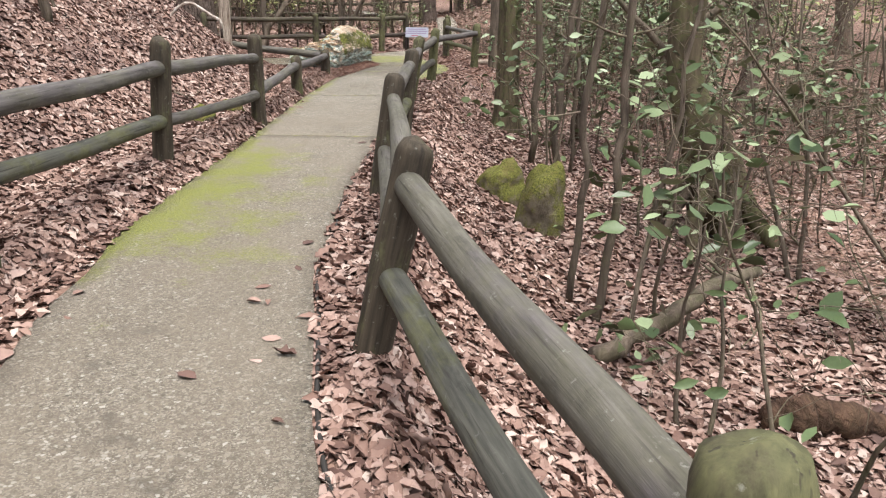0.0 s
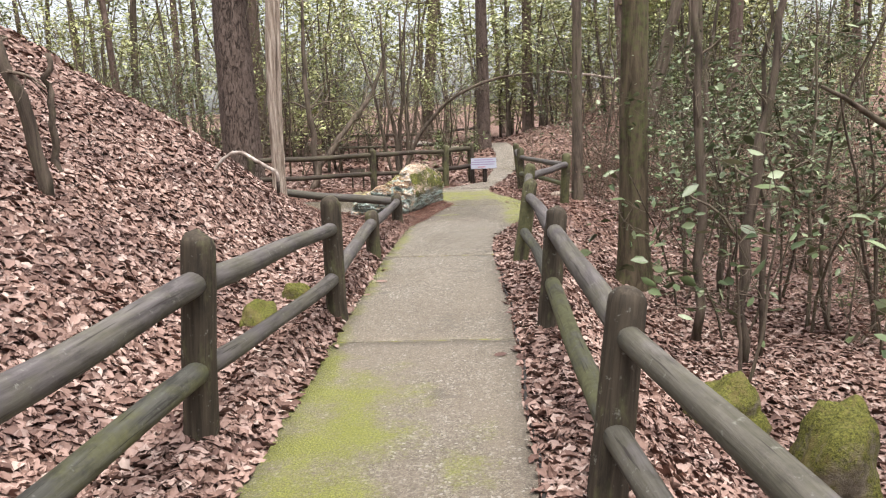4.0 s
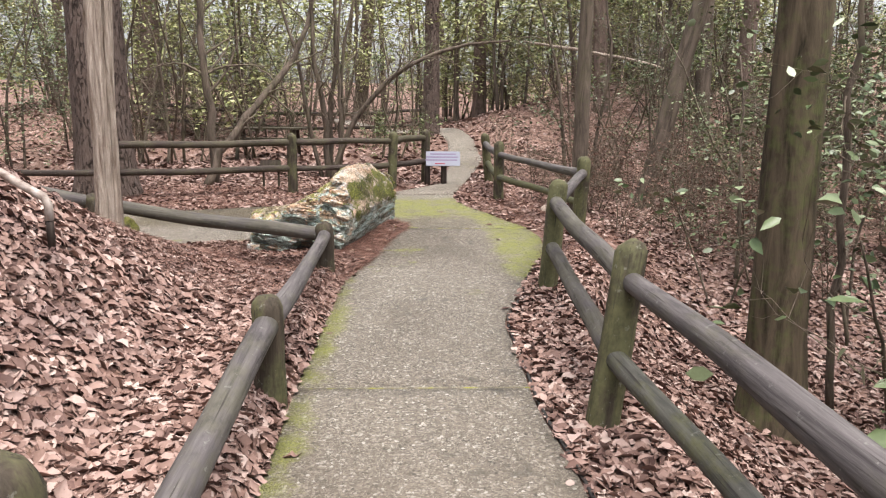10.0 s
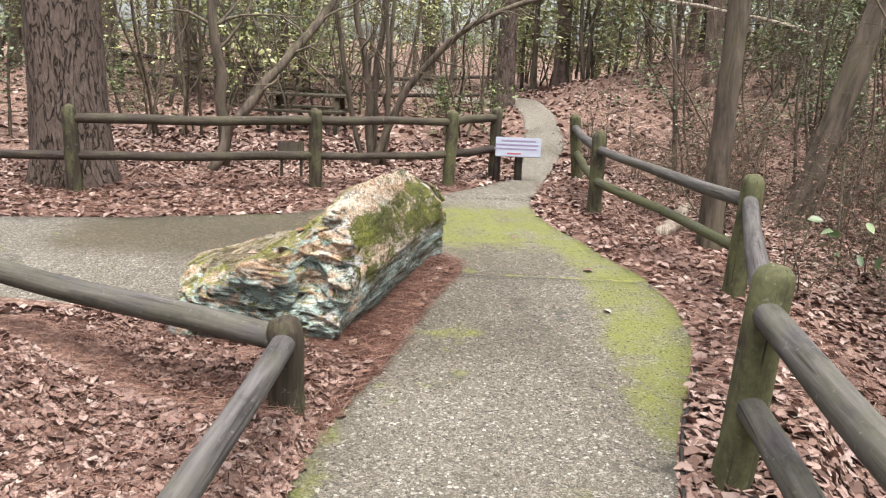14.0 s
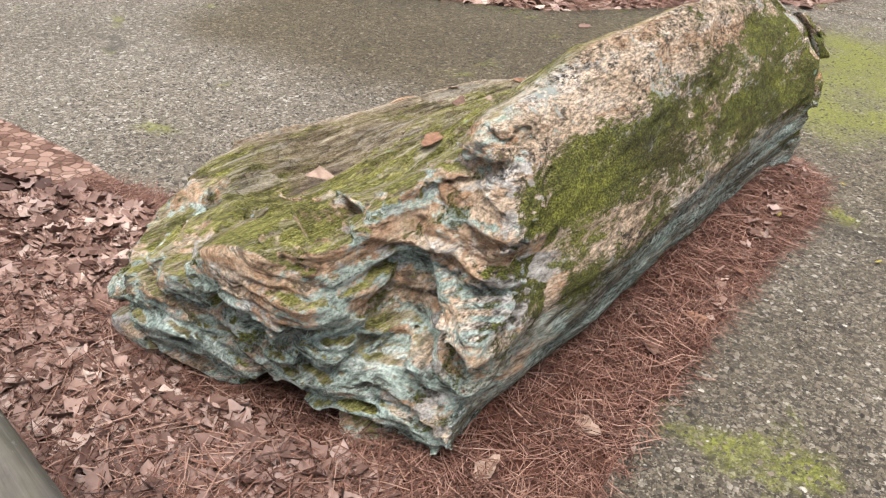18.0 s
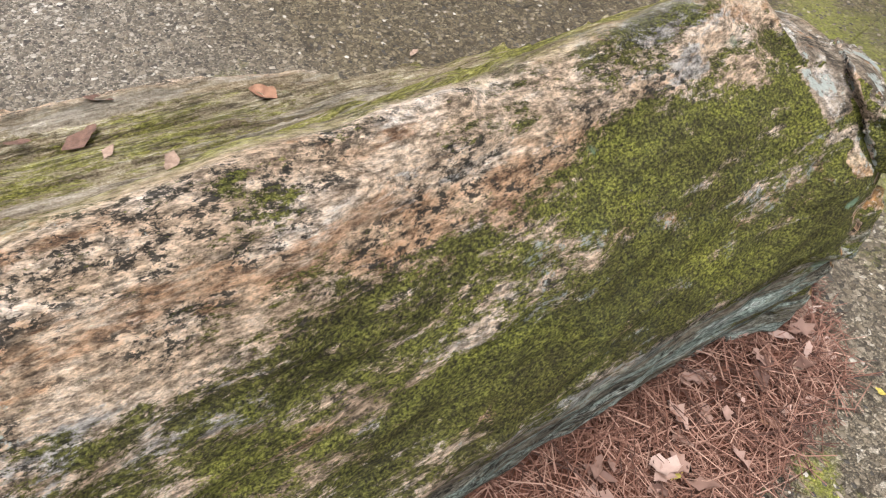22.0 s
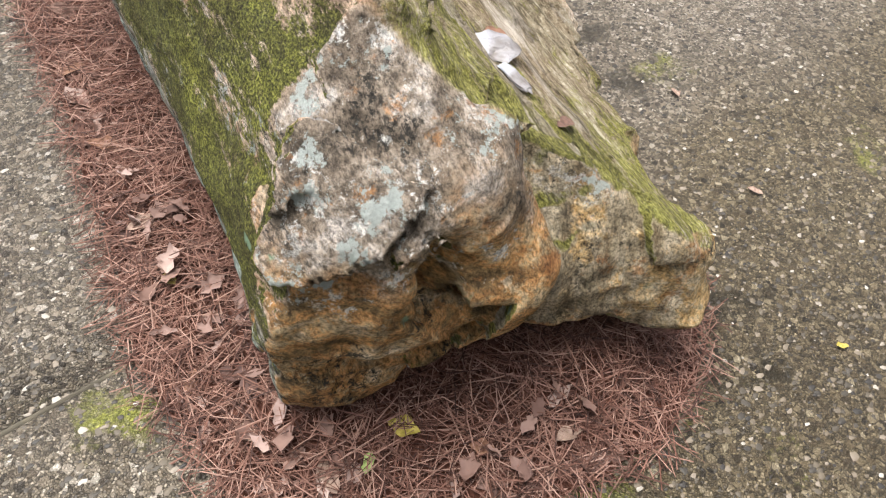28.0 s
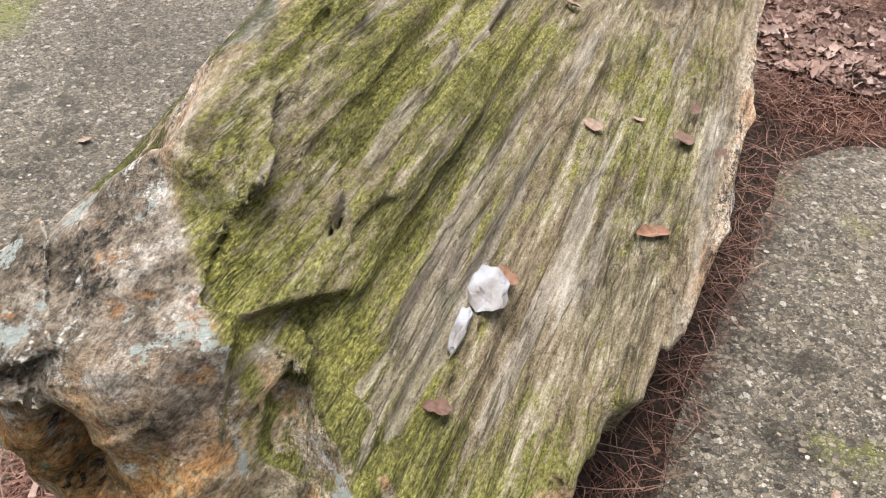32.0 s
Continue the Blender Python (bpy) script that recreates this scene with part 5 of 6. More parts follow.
for x, y, k, sz in ((3.3, 20.9, 0, 0.8), (3.8, 20.3, 1, 0.7), (2.9, 21.6, 1, 0.7), (4.3, 21.2, 0, 0.8), (0.95, 24.5, 0, 0.7), (1.5, 23.6, 1, 0.6), (0.6, 25.6, 1, 0.8), (4.8, 19.8, 1, 0.7), (2.2, 18.4, 0, 0.8), (2.9, 18.9, 1, 0.8), (3.3, 17.9, 0, 0.75), (2.5, 19.8, 1, 0.8), (1.6, 21.4, 0, 0.7), (2.0, 22.4, 1, 0.8), (3.6, 19.2, 0, 0.9), (0.7, 22.0, 1, 0.55)):
    again(VAR_BROWN[k], x, y, 50 * x + 80 * y, sz)
sow(VAR_LEAFY, 9, (-20, 23.5, -9.5, 31), (0.9, 1.4), 1.0, 36)
VAR_GLOSSY = [branchy(90 + k, 3.3 + 0.3 * k, 0.024, 0.14, 13, 5, 900, 0.095, M_BARK, M_HOLLY, "glossy_shrub", 2, 0.42, 1.5, 0.16) for k in range(2)]
for v, x, y in zip(VAR_GLOSSY, (3.2, 3.0), (6.6, 13.4)):
    tagged(stand(v, x, y, 40 * x), "tall shrub with large glossy green leaves in the ravine", "shrub", "glossy shrubs")
for x, y, k, sz in ((2.0, 12.6, 1, 0.85), (3.4, 11.5, 0, 1.1), (2.9, 15.5, 1, 0.9)):
    again(VAR_GLOSSY[k], x, y, 63 * x + 31 * y, sz)
VAR_BROAD = [branchy(130 + k, 1.7 + 0.3 * k, 0.016, 0.3, 7, 3, 70, 0.135, M_BARK, M_HOLLY, "broadleaf_shrub", 2, 0.3, 1.5, 0.16) for k in range(2)]
for v, x, y in zip(VAR_BROAD, (1.35, 1.75), (3.75, 11.0)):
    tagged(stand(v, x, y, 50 * x), "low shrub with broad pale glossy leaves in the ravine", "shrub", "broad-leaved shrubs")
for x, y, k, sz in ((1.75, 3.3, 1, 1.0), (1.6, 5.0, 0, 1.1), (2.0, 7.4, 1, 1.2), (1.2, 9.6, 0, 1.2), (1.55, 12.4, 1, 1.2), (2.3, 6.4, 0, 1.3), (1.7, 16.2, 1, 0.9)):
    again(VAR_BROAD[k], x, y, 63 * x + 31 * y, sz)
sow(VAR_TRUNK, 40, (-34, 30, 34, 75), (0.8, 1.4), 1.5, 11, True)
sow(VAR_TRUNK, 11, (-26, 24, -8, 45), (0.8, 1.3), 1.0, 12)
sow(VAR_TRUNK, 15, (5.5, -4, 28, 30), (0.7, 1.3), 1.0, 13)
sow(VAR_TRUNK, 12, (-24, -8, -8.5, 16), (0.8, 1.3), 1.0, 15)
sow(VAR_TRUNK, 8, (-8, -30, 12, -10), (0.8, 1.3), 3.0, 16)


def stem(name, label, pts, radii, mat, category="sapling", twigs=6, seed=0, steps=14, reach=0.5, limb=1.0):
    """One bent stem through the given points, with a few side branches."""
    rng = np.random.default_rng(seed)
    pts = np.array(pts, float)
    u = np.linspace(0, 1, len(pts))
    uu = np.linspace(0, 1, steps)
    fine = np.stack([np.interp(uu, u, pts[:, k]) for k in range(3)], -1)
    for _ in range(2):
        fine[1:-1] = 0.25 * fine[:-2] + 0.5 * fine[1:-1] + 0.25 * fine[2:]
    fine[1:-1] += rng.normal(0, 0.022, fine[1:-1].shape) * (1, 1, 0.3)
    root = new(name)
    root.location = fine[0]
    loc = fine - fine[0]
    rad = np.interp(uu, np.linspace(0, 1, len(radii)), radii)
    v, f = tube(loc, rad, 10, 0.08, seed)
    obj("trunk", mesh_np("trunk", v, f, mat, True), root)
    if twigs:
        for _ in range(twigs):
            j = Joined()
            k = rng.integers(steps // 3, steps - 1)
            lp, _ = wander(rng, loc[k], rng.normal(0, 1, 3) + (loc[k] - loc[k - 1]) * 4, reach * rng.uniform(0.5, 1.3), 6, 0.2)
            j.add(*tube(lp, max(rad[k] * 0.4 * limb, 0.003) * np.linspace(1, 0.25, 7), 5, 0, 0, False))
            for _ in range(3):
                q = rng.integers(1, 6)
                tp, _ = wander(rng, lp[q], rng.normal(0, 1, 3) + (lp[q + 1] - lp[q]) * 6, reach * 0.45, 4, 0.2)
                j.add(*tube(tp, max(rad[k] * 0.16, 0.0022) * np.linspace(1, 0.4, 5), 3, 0, 0, False))
            obj("branch", j.mesh("branch", M_TWIG), root)
    return tagged(root, label, category)


def g3(x, y, h=0.0):
    return (x, y, float(land(x, y)) + h)


stem("sapling", "crooked dark sapling on the leafy bank", [g3(-4.54, 8.88, -0.1), g3(-4.56, 8.85, 0.6), (-4.8, 8.8, 2.5), (-5.0, 8.8, 3.3), (-5.2, 8.9, 5.0)], [0.062, 0.05, 0.035, 0.02], M_BARK, "sapling", 7, 1)
stem("sapling", "short broken sapling stem on the leafy bank", [g3(-4.76, 9.5, -0.1), (-4.76, 9.5, 1.9), (-4.74, 9.5, 2.35)], [0.035, 0.03, 0.022], M_BARK, "sapling", 0, 2)
stem("sapling", "leaning dark sapling on the leafy bank", [g3(-4.74, 7.81, -0.1), (-4.5, 7.85, 1.75), (-4.33, 7.9, 2.3), (-4.35, 7.9, 3.6), (-4.6, 8, 5)], [0.06, 0.05, 0.035, 0.02], M_BARK, "sapling", 5, 3)
stem("fallen_log", "bleached fallen log resting on the bank", [g3(-5.39, 8.88, 0.06), g3(-6.2, 9.9, 0.06), g3(-7.2, 11.1, 0.07)], [0.1, 0.1, 0.09], M_SNAG, "log", 0, 4)
stem("sapling", "thin straight sapling beside the ravine fence", [g3(0.94, 5.52, -0.1), (1.0, 5.53, 0.2), (0.98, 5.55, 0.8), (1.09, 5.6, 1.9), (1.03, 5.7, 4)], [0.03, 0.028, 0.024, 0.016], M_BARK, "sapling", 6, 5)
stem("sapling", "thin dark sapling beside the ravine fence", [g3(1.04, 5.07, -0.1), (1.16, 5.08, 0.1), (1.12, 5.1, 0.8), (1.2, 5.14, 1.8), (1.26, 5.2, 4)], [0.034, 0.03, 0.026, 0.016], M_BARK, "sapling", 6, 6)
stem("sapling", "thin leaning sapling in the ravine", [g3(1.24, 4.88, -0.1), (1.45, 5.1, 0.3), (1.66, 5.3, 1.6), (1.66, 5.4, 3.5)], [0.02, 0.018, 0.014, 0.008], M_BARK, "sapling", 6, 7)
stem("fallen_branch", "thick bent dead branch lying in the ravine", [g3(0.95, 4.45, 0.0), (1.2, 4.47, -0.54), (1.46, 4.5, -0.4), (1.7, 4.65, -0.22), (2.06, 4.8, -0.2)], [0.07, 0.065, 0.05, 0.035], M_BARK, "branch", 3, 8)
stem("rotten_log", "broken dark rotten log among the leaves", [g3(1.85, 3.95, 0.05), g3(2.2, 3.9, 0.08), g3(2.6, 3.96, 0.04)], [0.07, 0.13, 0.1, 0.12, 0.05], M_ROT, "log", 0, 9)


def gnarled_tree(x, y):
    """An old trunk bent over a mass of bare roots."""
    rng = np.random.default_rng(5)
    root = new("gnarled_tree")
    z0 = float(land(x, y))
    root.location = (x, y, z0)
    pts = np.array([(0.02, 0, 0.1), (0.0, 0, 0.45), (-0.06, 0, 0.8), (-0.16, 0.02, 1.1), (-0.34, 0.05, 1.45), (-0.45, 0.1, 1.8), (-0.48, 0.1, 2.3), (-0.44, 0.1, 3.0), (-0.3, 0.1, 4.2), (-0.35, 0.1, 6.0), (-0.2, 0, 9.0)])
    v, f = tube(pts, np.array([0.22, 0.25, 0.29, 0.26, 0.2, 0.175, 0.165, 0.16, 0.15, 0.13, 0.08]), 16, 0.1, 3)
    obj("trunk", mesh_np("trunk", v, f, M_MOSSBARK, True), root)
    for k in range(11):
        a = 2 * math.pi * (k + rng.uniform(-0.3, 0.3)) / 11
        d = np.array([math.cos(a), math.sin(a)])
        reach = rng.uniform(0.35, 0.75)
        q = np.array([(*(d * 0.13), 0.9), (*(d * 0.25), 0.6), (*(d * (0.3 + 0.2 * reach)), 0.3), (*(d * (0.25 + 0.6 * reach)), 0.04), (*(d * (0.3 + reach)), -0.1)])
        q[2:4, :2] += rng.normal(0, 0.05, (2, 2))
        v, f = tube(q, rng.uniform(0.07, 0.115) * np.array([1.0, 0.95, 0.8, 0.65, 0.4]), 9, 0.12, 20 + k)
        obj("root", mesh_np("root", v, f, M_MOSSBARK if k % 3 else M_BARK, True), root)
    for k, (h, b, c, up) in enumerate(((1.75, -0.5, 0.2, 0.9), (2.2, 0.7, -0.3, 0.5), (2.8, 0.6, 0.5, 0.7), (3.2, -0.8, -0.2, 0.4))):
        p0 = np.array([np.interp(h, pts[:, 2], pts[:, 0]), 0.1, h])
        lp, _ = wander(rng, p0, (b, c, up), 1.7, 8, 0.14)
        v, f = tube(lp, np.linspace(0.05, 0.012, len(lp)), 7)
        obj("limb", mesh_np("limb", v, f, M_BARK, True), root)
    return tagged(root, "old dark tree bent over a mass of bare gnarled roots", "tree")


gnarled_tree(2.88, 8.15)
stem("sapling", "slender grey sapling beyond the ravine fence", [g3(1.15, 10.9, -0.1), (1.2, 10.9, 1.2), (1.1, 11.0, 2.8), (1.3, 11, 5)], [0.05, 0.045, 0.035, 0.02], M_BARK, "sapling", 7, 13)
stem("sapling", "forked grey sapling beyond the ravine fence", [g3(1.42, 10.2, -0.1), (1.45, 10.2, 0.5), (1.65, 10.3, 1.8), (2.0, 10.4, 4)], [0.055, 0.05, 0.035, 0.02], M_BARK, "sapling", 8, 14, 14, 0.9)
stem("sapling", "thin brown sapling over fallen leaves", [g3(1.87, 13.9, -0.1), (1.8, 14, 1.2), (1.9, 14.1, 3.4)], [0.035, 0.03, 0.015], M_BARK, "sapling", 6, 15)
stem("sapling", "crooked brown sapling over fallen leaves", [g3(2.25, 13.6, -0.1), (2.3, 13.7, 0.6), (2.0, 13.8, 1.6), (2.2, 13.8, 3.6)], [0.05, 0.045, 0.035, 0.015], M_BARK, "sapling", 7, 16)
stem("sapling", "thin reddish sapling close to the fence", [g3(1.65, 10.4, -0.1), (1.7, 10.4, 0.8), (1.6, 10.5, 2.0), (1.8, 10.5, 3.5)], [0.03, 0.028, 0.02, 0.012], M_BARK, "sapling", 6, 17)
# the arching shrub behind the junction fence
for k, (bx, by, tx, ty, tz, r) in enumerate([(-3.4, 24.2, -3.7, 24.3, 4.6, 0.07), (-3.3, 24.3, -3.2, 24.4, 4.6, 0.06), (-3.25, 24.2, -2.7, 24.2, 4.5, 0.05), (-3.5, 24.3, -4.6, 24.5, 4.3, 0.05), (-3.15, 24.1, -3.0, 24.0, 4.6, 0.045)]):
    stem("arching_shrub", "many-stemmed grey shrub behind the fence", [g3(bx, by, -0.1), (bx * 0.8 + tx * 0.2 + 0.06 * (-1) ** k, by, 1.1), (0.5 * (bx + tx) - 0.08 * (-1) ** k, by, 2.5), (tx, ty, tz)], [r, r * 0.9, r * 0.7, r * 0.4], M_BARK, "shrub", 9, 30 + k, 14, 1.0)
stem("arching_limb", "long mossy limb arching over towards the path", [g3(-3.3, 24.0, -0.1), (-3.0, 24.0, 0.9), (-2.3, 23.9, 1.9), (-1.3, 23.8, 2.55), (-0.4, 23.7, 2.75), (0.3, 23.6, 2.8)], [0.065, 0.055, 0.04, 0.02], M_BARK, "limb", 16, 36, 20, 0.9)
stem("leaning_tree", "mossy trunk leaning behind the fence", [g3(-5.6, 22.8, -0.1), (-5.2, 23.0, 0.8), (-4.6, 23.4, 1.6), (-3.9, 24.0, 2.5), (-3.6, 24.4, 3.8)], [0.085, 0.075, 0.06, 0.04], M_BARK, "tree", 10, 37, 16, 1.0)
stem("bare_sapling", "forked grey sapling behind the fence", [g3(-5.5, 23.2, -0.1), (-5.5, 23.2, 1.5), (-5.7, 23.3, 3.0), (-5.6, 23.4, 5)], [0.09, 0.08, 0.06, 0.03], M_BARK, "sapling", 10, 38, 14, 1.2)
stem("fallen_branch", "pale fallen branch hanging across the slope", [(1.0, 26.5, 3.0), (2.0, 26.2, 2.85), (3.4, 25.9, 2.6), (4.2, 26.0, 2.4)], [0.03, 0.035, 0.03], M_SNAG, "branch", 5, 39)
stem("fallen_log", "grey log lying beyond the bend of the fence", [g3(0.55, 20.3, 0.05), g3(0.95, 21.3, 0.06), g3(1.4, 22.6, 0.05)], [0.08, 0.085, 0.07], M_SNAG, "log", 0, 41)
stem("fallen_branch", "thin fallen branch on the bank", [g3(-3.7, 9.3, 0.03), g3(-3.49, 9.45, 0.04), g3(-3.25, 9.63, 0.03)], [0.02, 0.018, 0.01], M_TWIG, "branch", 3, 42)


# ---- rocks, rail, sign, table ----
def boulder(name, label, x, y, size, seed, rise=0.3):
    bm = bmesh.new()
    bmesh.ops.create_icosphere(bm, subdivisions=4, radius=1.0)
    for v in bm.verts:
        p = v.co.copy()
        k = 1 + 0.35 * noise.noise(p * 1.3 + Vector((seed, 0, 0))) + 0.10 * noise.noise(p * 4 + Vector((0, seed, 0))) + 0.03 * noise.noise(p * 11)
        v.co = Vector((p.x * size[0], p.y * size[1], p.z * size[2])) * k
    me = bpy.data.meshes.new(name)
    bm.to_mesh(me)
    bm.free()
    me.polygons.foreach_set("use_smooth", np.ones(len(me.polygons), bool))
    me.materials.append(M_BOULDER)
    ob = obj(name, me)
    ob.location = g3(x, y, size[2] * rise)
    ob.rotation_euler = (0.2 * math.sin(seed), 0.15 * math.cos(seed), seed)
    return tagged(ob, label, "boulder")


boulder("boulder", "mossy boulder half sunk in leaves of the ravine", 0.58, 7.95, (0.26, 0.24, 0.3), 1.0)
boulder("boulder", "tall mossy boulder in the leaves of the ravine", 0.88, 7.02, (0.25, 0.24, 0.52), 2.3, 0.34)
boulder("boulder", "low moss-covered stone at the foot of the bank", -2.86, 8.78, (0.15, 0.22, 0.16), 3.1, 0.2)
boulder("boulder", "small moss-covered stone behind the fence rail", -2.72, 9.55, (0.09, 0.16, 0.12), 4.4)
boulder("boulder", "small moss-covered stone beside the low rail", -4.35, 15.35, (0.14, 0.12, 0.14), 5.2)

rail = tagged(new("handrail"), "bent pale metal handrail sticking out of the bank", "handrail")
rail.location = g3(-3.52, 12.07, 0)
base = np.array(rail.location)
pts = np.array([(-4.42, 12.1, 0.9), (-4.36, 12.1, 1.06), (-4.27, 12.1, 1.19), (-4.18, 12.1, 1.29), (-4.05, 12.1, 1.365), (-3.93, 12.1, 1.36), (-3.78, 12.09, 1.265), (-3.64, 12.08, 1.18), (-3.54, 12.08, 1.124), (-3.52, 12.08, 1.08), (-3.52, 12.08, 1.0)]) - base
v, f = tube(pts, 0.023, 10)
obj("bar", mesh_np("bar", v, f, M_PAINT, True), rail)
v, f = tube(np.array([(-3.52, 12.08, 1.02), (-3.52, 12.08, 0.95), (-3.52, 12.08, 0.86)]) - base, 0.02, 10)
obj("upright", mesh_np("upright", v, f, M_DARKRAIL, True), rail)


def box_mesh(name, sx, sy, sz, mat, bevel=0.006):
    bm = bmesh.new()
    bmesh.ops.create_cube(bm, size=1.0, matrix=Matrix.Diagonal((sx, sy, sz, 1)))
    bmesh.ops.bevel(bm, geom=bm.edges[:], offset=bevel, segments=2, affect="EDGES")
    me = bpy.data.meshes.new(name)
    bm.to_mesh(me)
    bm.free()
    me.materials.append(mat)
    return me


sign = tagged(new("notice_sign"), "white notice board with purple lines on two low posts", "sign")
sign.location = g3(-1.02, 22.9)
for dx, h in ((-0.3, 0.4), (0.02, 0.62)):
    v, f = tube([(dx, 0.09, -0.1), (dx, 0.09, 0.2), (dx, 0.09, h - 0.02), (dx, 0.09, h)], [0.06, 0.06, 0.058, 0.04], 12)
    obj("post", mesh_np("post", v, f, M_DARKRAIL, True), sign)
board = obj("board", box_mesh("board", 0.66, 0.02, 0.29, M_SIGN), sign, pose(0, 0, 0.52, -20, 0, 0))
for k, (z, w, m) in enumerate([(0.09, 0.5, M_INK), (0.03, 0.62, M_INK), (-0.03, 0.62, M_INK), (-0.1, 0.2, M_RED)]):
    obj("text_line", box_mesh("text_line", w, 0.004, 0.022, m, 0.001), board, pose(-0.02 * k, -0.012, z))
marker = tagged(new("marker_board"), "small dark brown marker board on stakes behind the fence", "sign")
marker.location = g3(-4.25, 22.4)
obj("board", box_mesh("board", 0.38, 0.03, 0.22, M_DARKRAIL), marker, pose(0, 0, 0.42, -10))
for dx in (-0.14, 0.14):
    obj("stake", box_mesh("stake", 0.04, 0.03, 0.5, M_DARKRAIL), marker, pose(dx, 0.03, 0.2))

table = tagged(new("picnic_table"), "dark weathered wooden picnic table among the trees", "table")
table.location = g3(-5.3, 28.0)
for k in range(4):
    obj("plank", box_mesh("plank", 1.9, 0.17, 0.045, M_DARKRAIL), table, pose(0, -0.28 + 0.185 * k, 0.76))
for sy in (-0.72, 0.72):
    obj("seat", box_mesh("seat", 1.9, 0.24, 0.045, M_DARKRAIL), table, pose(0, sy, 0.46))
for sx in (-0.7, 0.7):
    for sy in (-0.4, 0.4):
        obj("leg", box_mesh("leg", 0.09, 0.06, 0.85, M_DARKRAIL), table, pose(sx, sy, 0.38, 22 * (1 if sy > 0 else -1)))
    obj("brace", box_mesh("brace", 0.05, 1.5, 0.09, M_DARKRAIL), table, pose(sx + 0.08, 0, 0.44))
fence("far two-rail timber fence among the trees", [(-11.0, 31.5, 0, 0, "back"), (-8.2, 32.0, 0, 0, "back"), (-5.4, 32.6, 0, 0, "back"), (-2.7, 33.2, 0, 0, "back"), (-1.3, 33.0, 0, 0, "back")], "", (0.95, 0.5), 0.055, M_DARKRAIL)

# dark strip added for the shadow in the gap along the path's outer edge
ys = np.linspace(1.2, 16.0, 60)
v, f = tube(np.stack([np.interp(ys, RIGHT_Y, RIGHT_X) + 0.022 + 0.015 * np.sin(4 * ys + 1), ys, np.full(60, -0.004)], -1), 0.011, 6)
tagged(obj("path_edging", mesh_np("path_edging", v, f, M_GAPSHADE, True)), "thin dark strip added for the shadow gap beside the concrete path", "edging", kind="structure")

# ---- pine straw bed round the log ----
BED = [(-2.26, 14.9), (-2.06, 15.8), (-1.99, 16.3), (-1.9, 16.9), (-1.84, 17.25), (-1.70, 17.84), (-1.71, 18.2), (-1.89, 18.36), (-2.12, 18.54), (-2.4, 18.62), (-2.62, 18.55), (-2.79, 18.42), (-2.93, 18.08), (-3.07, 17.66), (-3.26, 17.22), (-3.48, 16.68), (-3.7, 16.55), (-4.2, 16.42), (-4.6, 15.7), (-3.6, 15.0), (-2.6, 14.8)]


def bed_distance(x, y):
    """Distance to the rim of the bed, above zero inside it."""
    x, y = np.asarray(x, float), np.asarray(y, float)
    best = np.full(x.shape, 1e9)
    inside = np.zeros(x.shape, bool)
    for (ax, ay), (bx, by) in zip(BED, BED[1:] + BED[:1]):
        dx, dy = bx - ax, by - ay
        t = np.clip(((x - ax) * dx + (y - ay) * dy) / (dx * dx + dy * dy), 0, 1)
        best = np.minimum(best, np.hypot(x - ax - t * dx, y - ay - t * dy))
        cross = (ay > y) != (by > y)
        inside ^= cross & (x < (bx - ax) * (y - ay) / (by - ay + 1e-12) + ax)
    return np.where(inside, best, -best)


def bed_height(x, y):
    d = bed_distance(x, y) + 0.02 * wave(x, y, 17.0, 1) * 0.5
    return np.where(d > 0, 0.004 + 0.085 * smooth01(0, 0.32, d), 0.004 + 0.4 * d) + 0.008 * wave(x, y, 9.0, 3) * smooth01(0, 0.1, d)


bx, by = np.linspace(-4.75, -1.55, 140), np.linspace(14.6, 18.75, 180)
BX, BY = np.meshgrid(bx, by)
keep = bed_distance(BX, BY) > -0.12
bi = (np.arange(len(by) - 1)[:, None] * len(bx) + np.arange(len(bx) - 1))
ok = (keep[:-1, :-1] & keep[1:, :-1] & keep[:-1, 1:] & keep[1:, 1:])
bi = bi[ok]
M_STRAW = Mat("pine_straw_ground", 0.95, 0.1)
M_STRAW.bump(M_STRAW.noise((60, 25, 40), 5), 0.9, 0.02)
# the log's shadow on the strip west of it, painted as darker straw
west_shade = M_STRAW.math("MULTIPLY", M_STRAW.math("LESS_THAN", M_STRAW.sep()[0], -2.78), M_STRAW.math("GREATER_THAN", M_STRAW.sep()[1], 16.5))
M_STRAW = M_STRAW.color(M_STRAW.mix(west_shade, M_STRAW.ramp(M_STRAW.noise((70, 40, 50), 5, 0.7), [(0.3, (0.02, 0.009, 0.006)), (0.55, (0.08, 0.034, 0.023)), (0.75, (0.17, 0.08, 0.057))]), M_STRAW.ramp(M_STRAW.noise((70, 40, 50), 5, 0.7), [(0.3, (0.012, 0.009, 0.007)), (0.6, (0.05, 0.036, 0.028)), (0.8, (0.12, 0.085, 0.065))])))
bed = mesh_np("pine_straw_bed", np.stack([BX, BY, bed_height(BX, BY)], -1).reshape(-1, 3), np.stack([bi, bi + 1, bi + len(bx) + 1, bi + len(bx)], -1), M_STRAW, True)
tagged(obj("pine_straw_bed", bed), "reddish pine straw bed under the petrified log", "mulch", kind="structure")


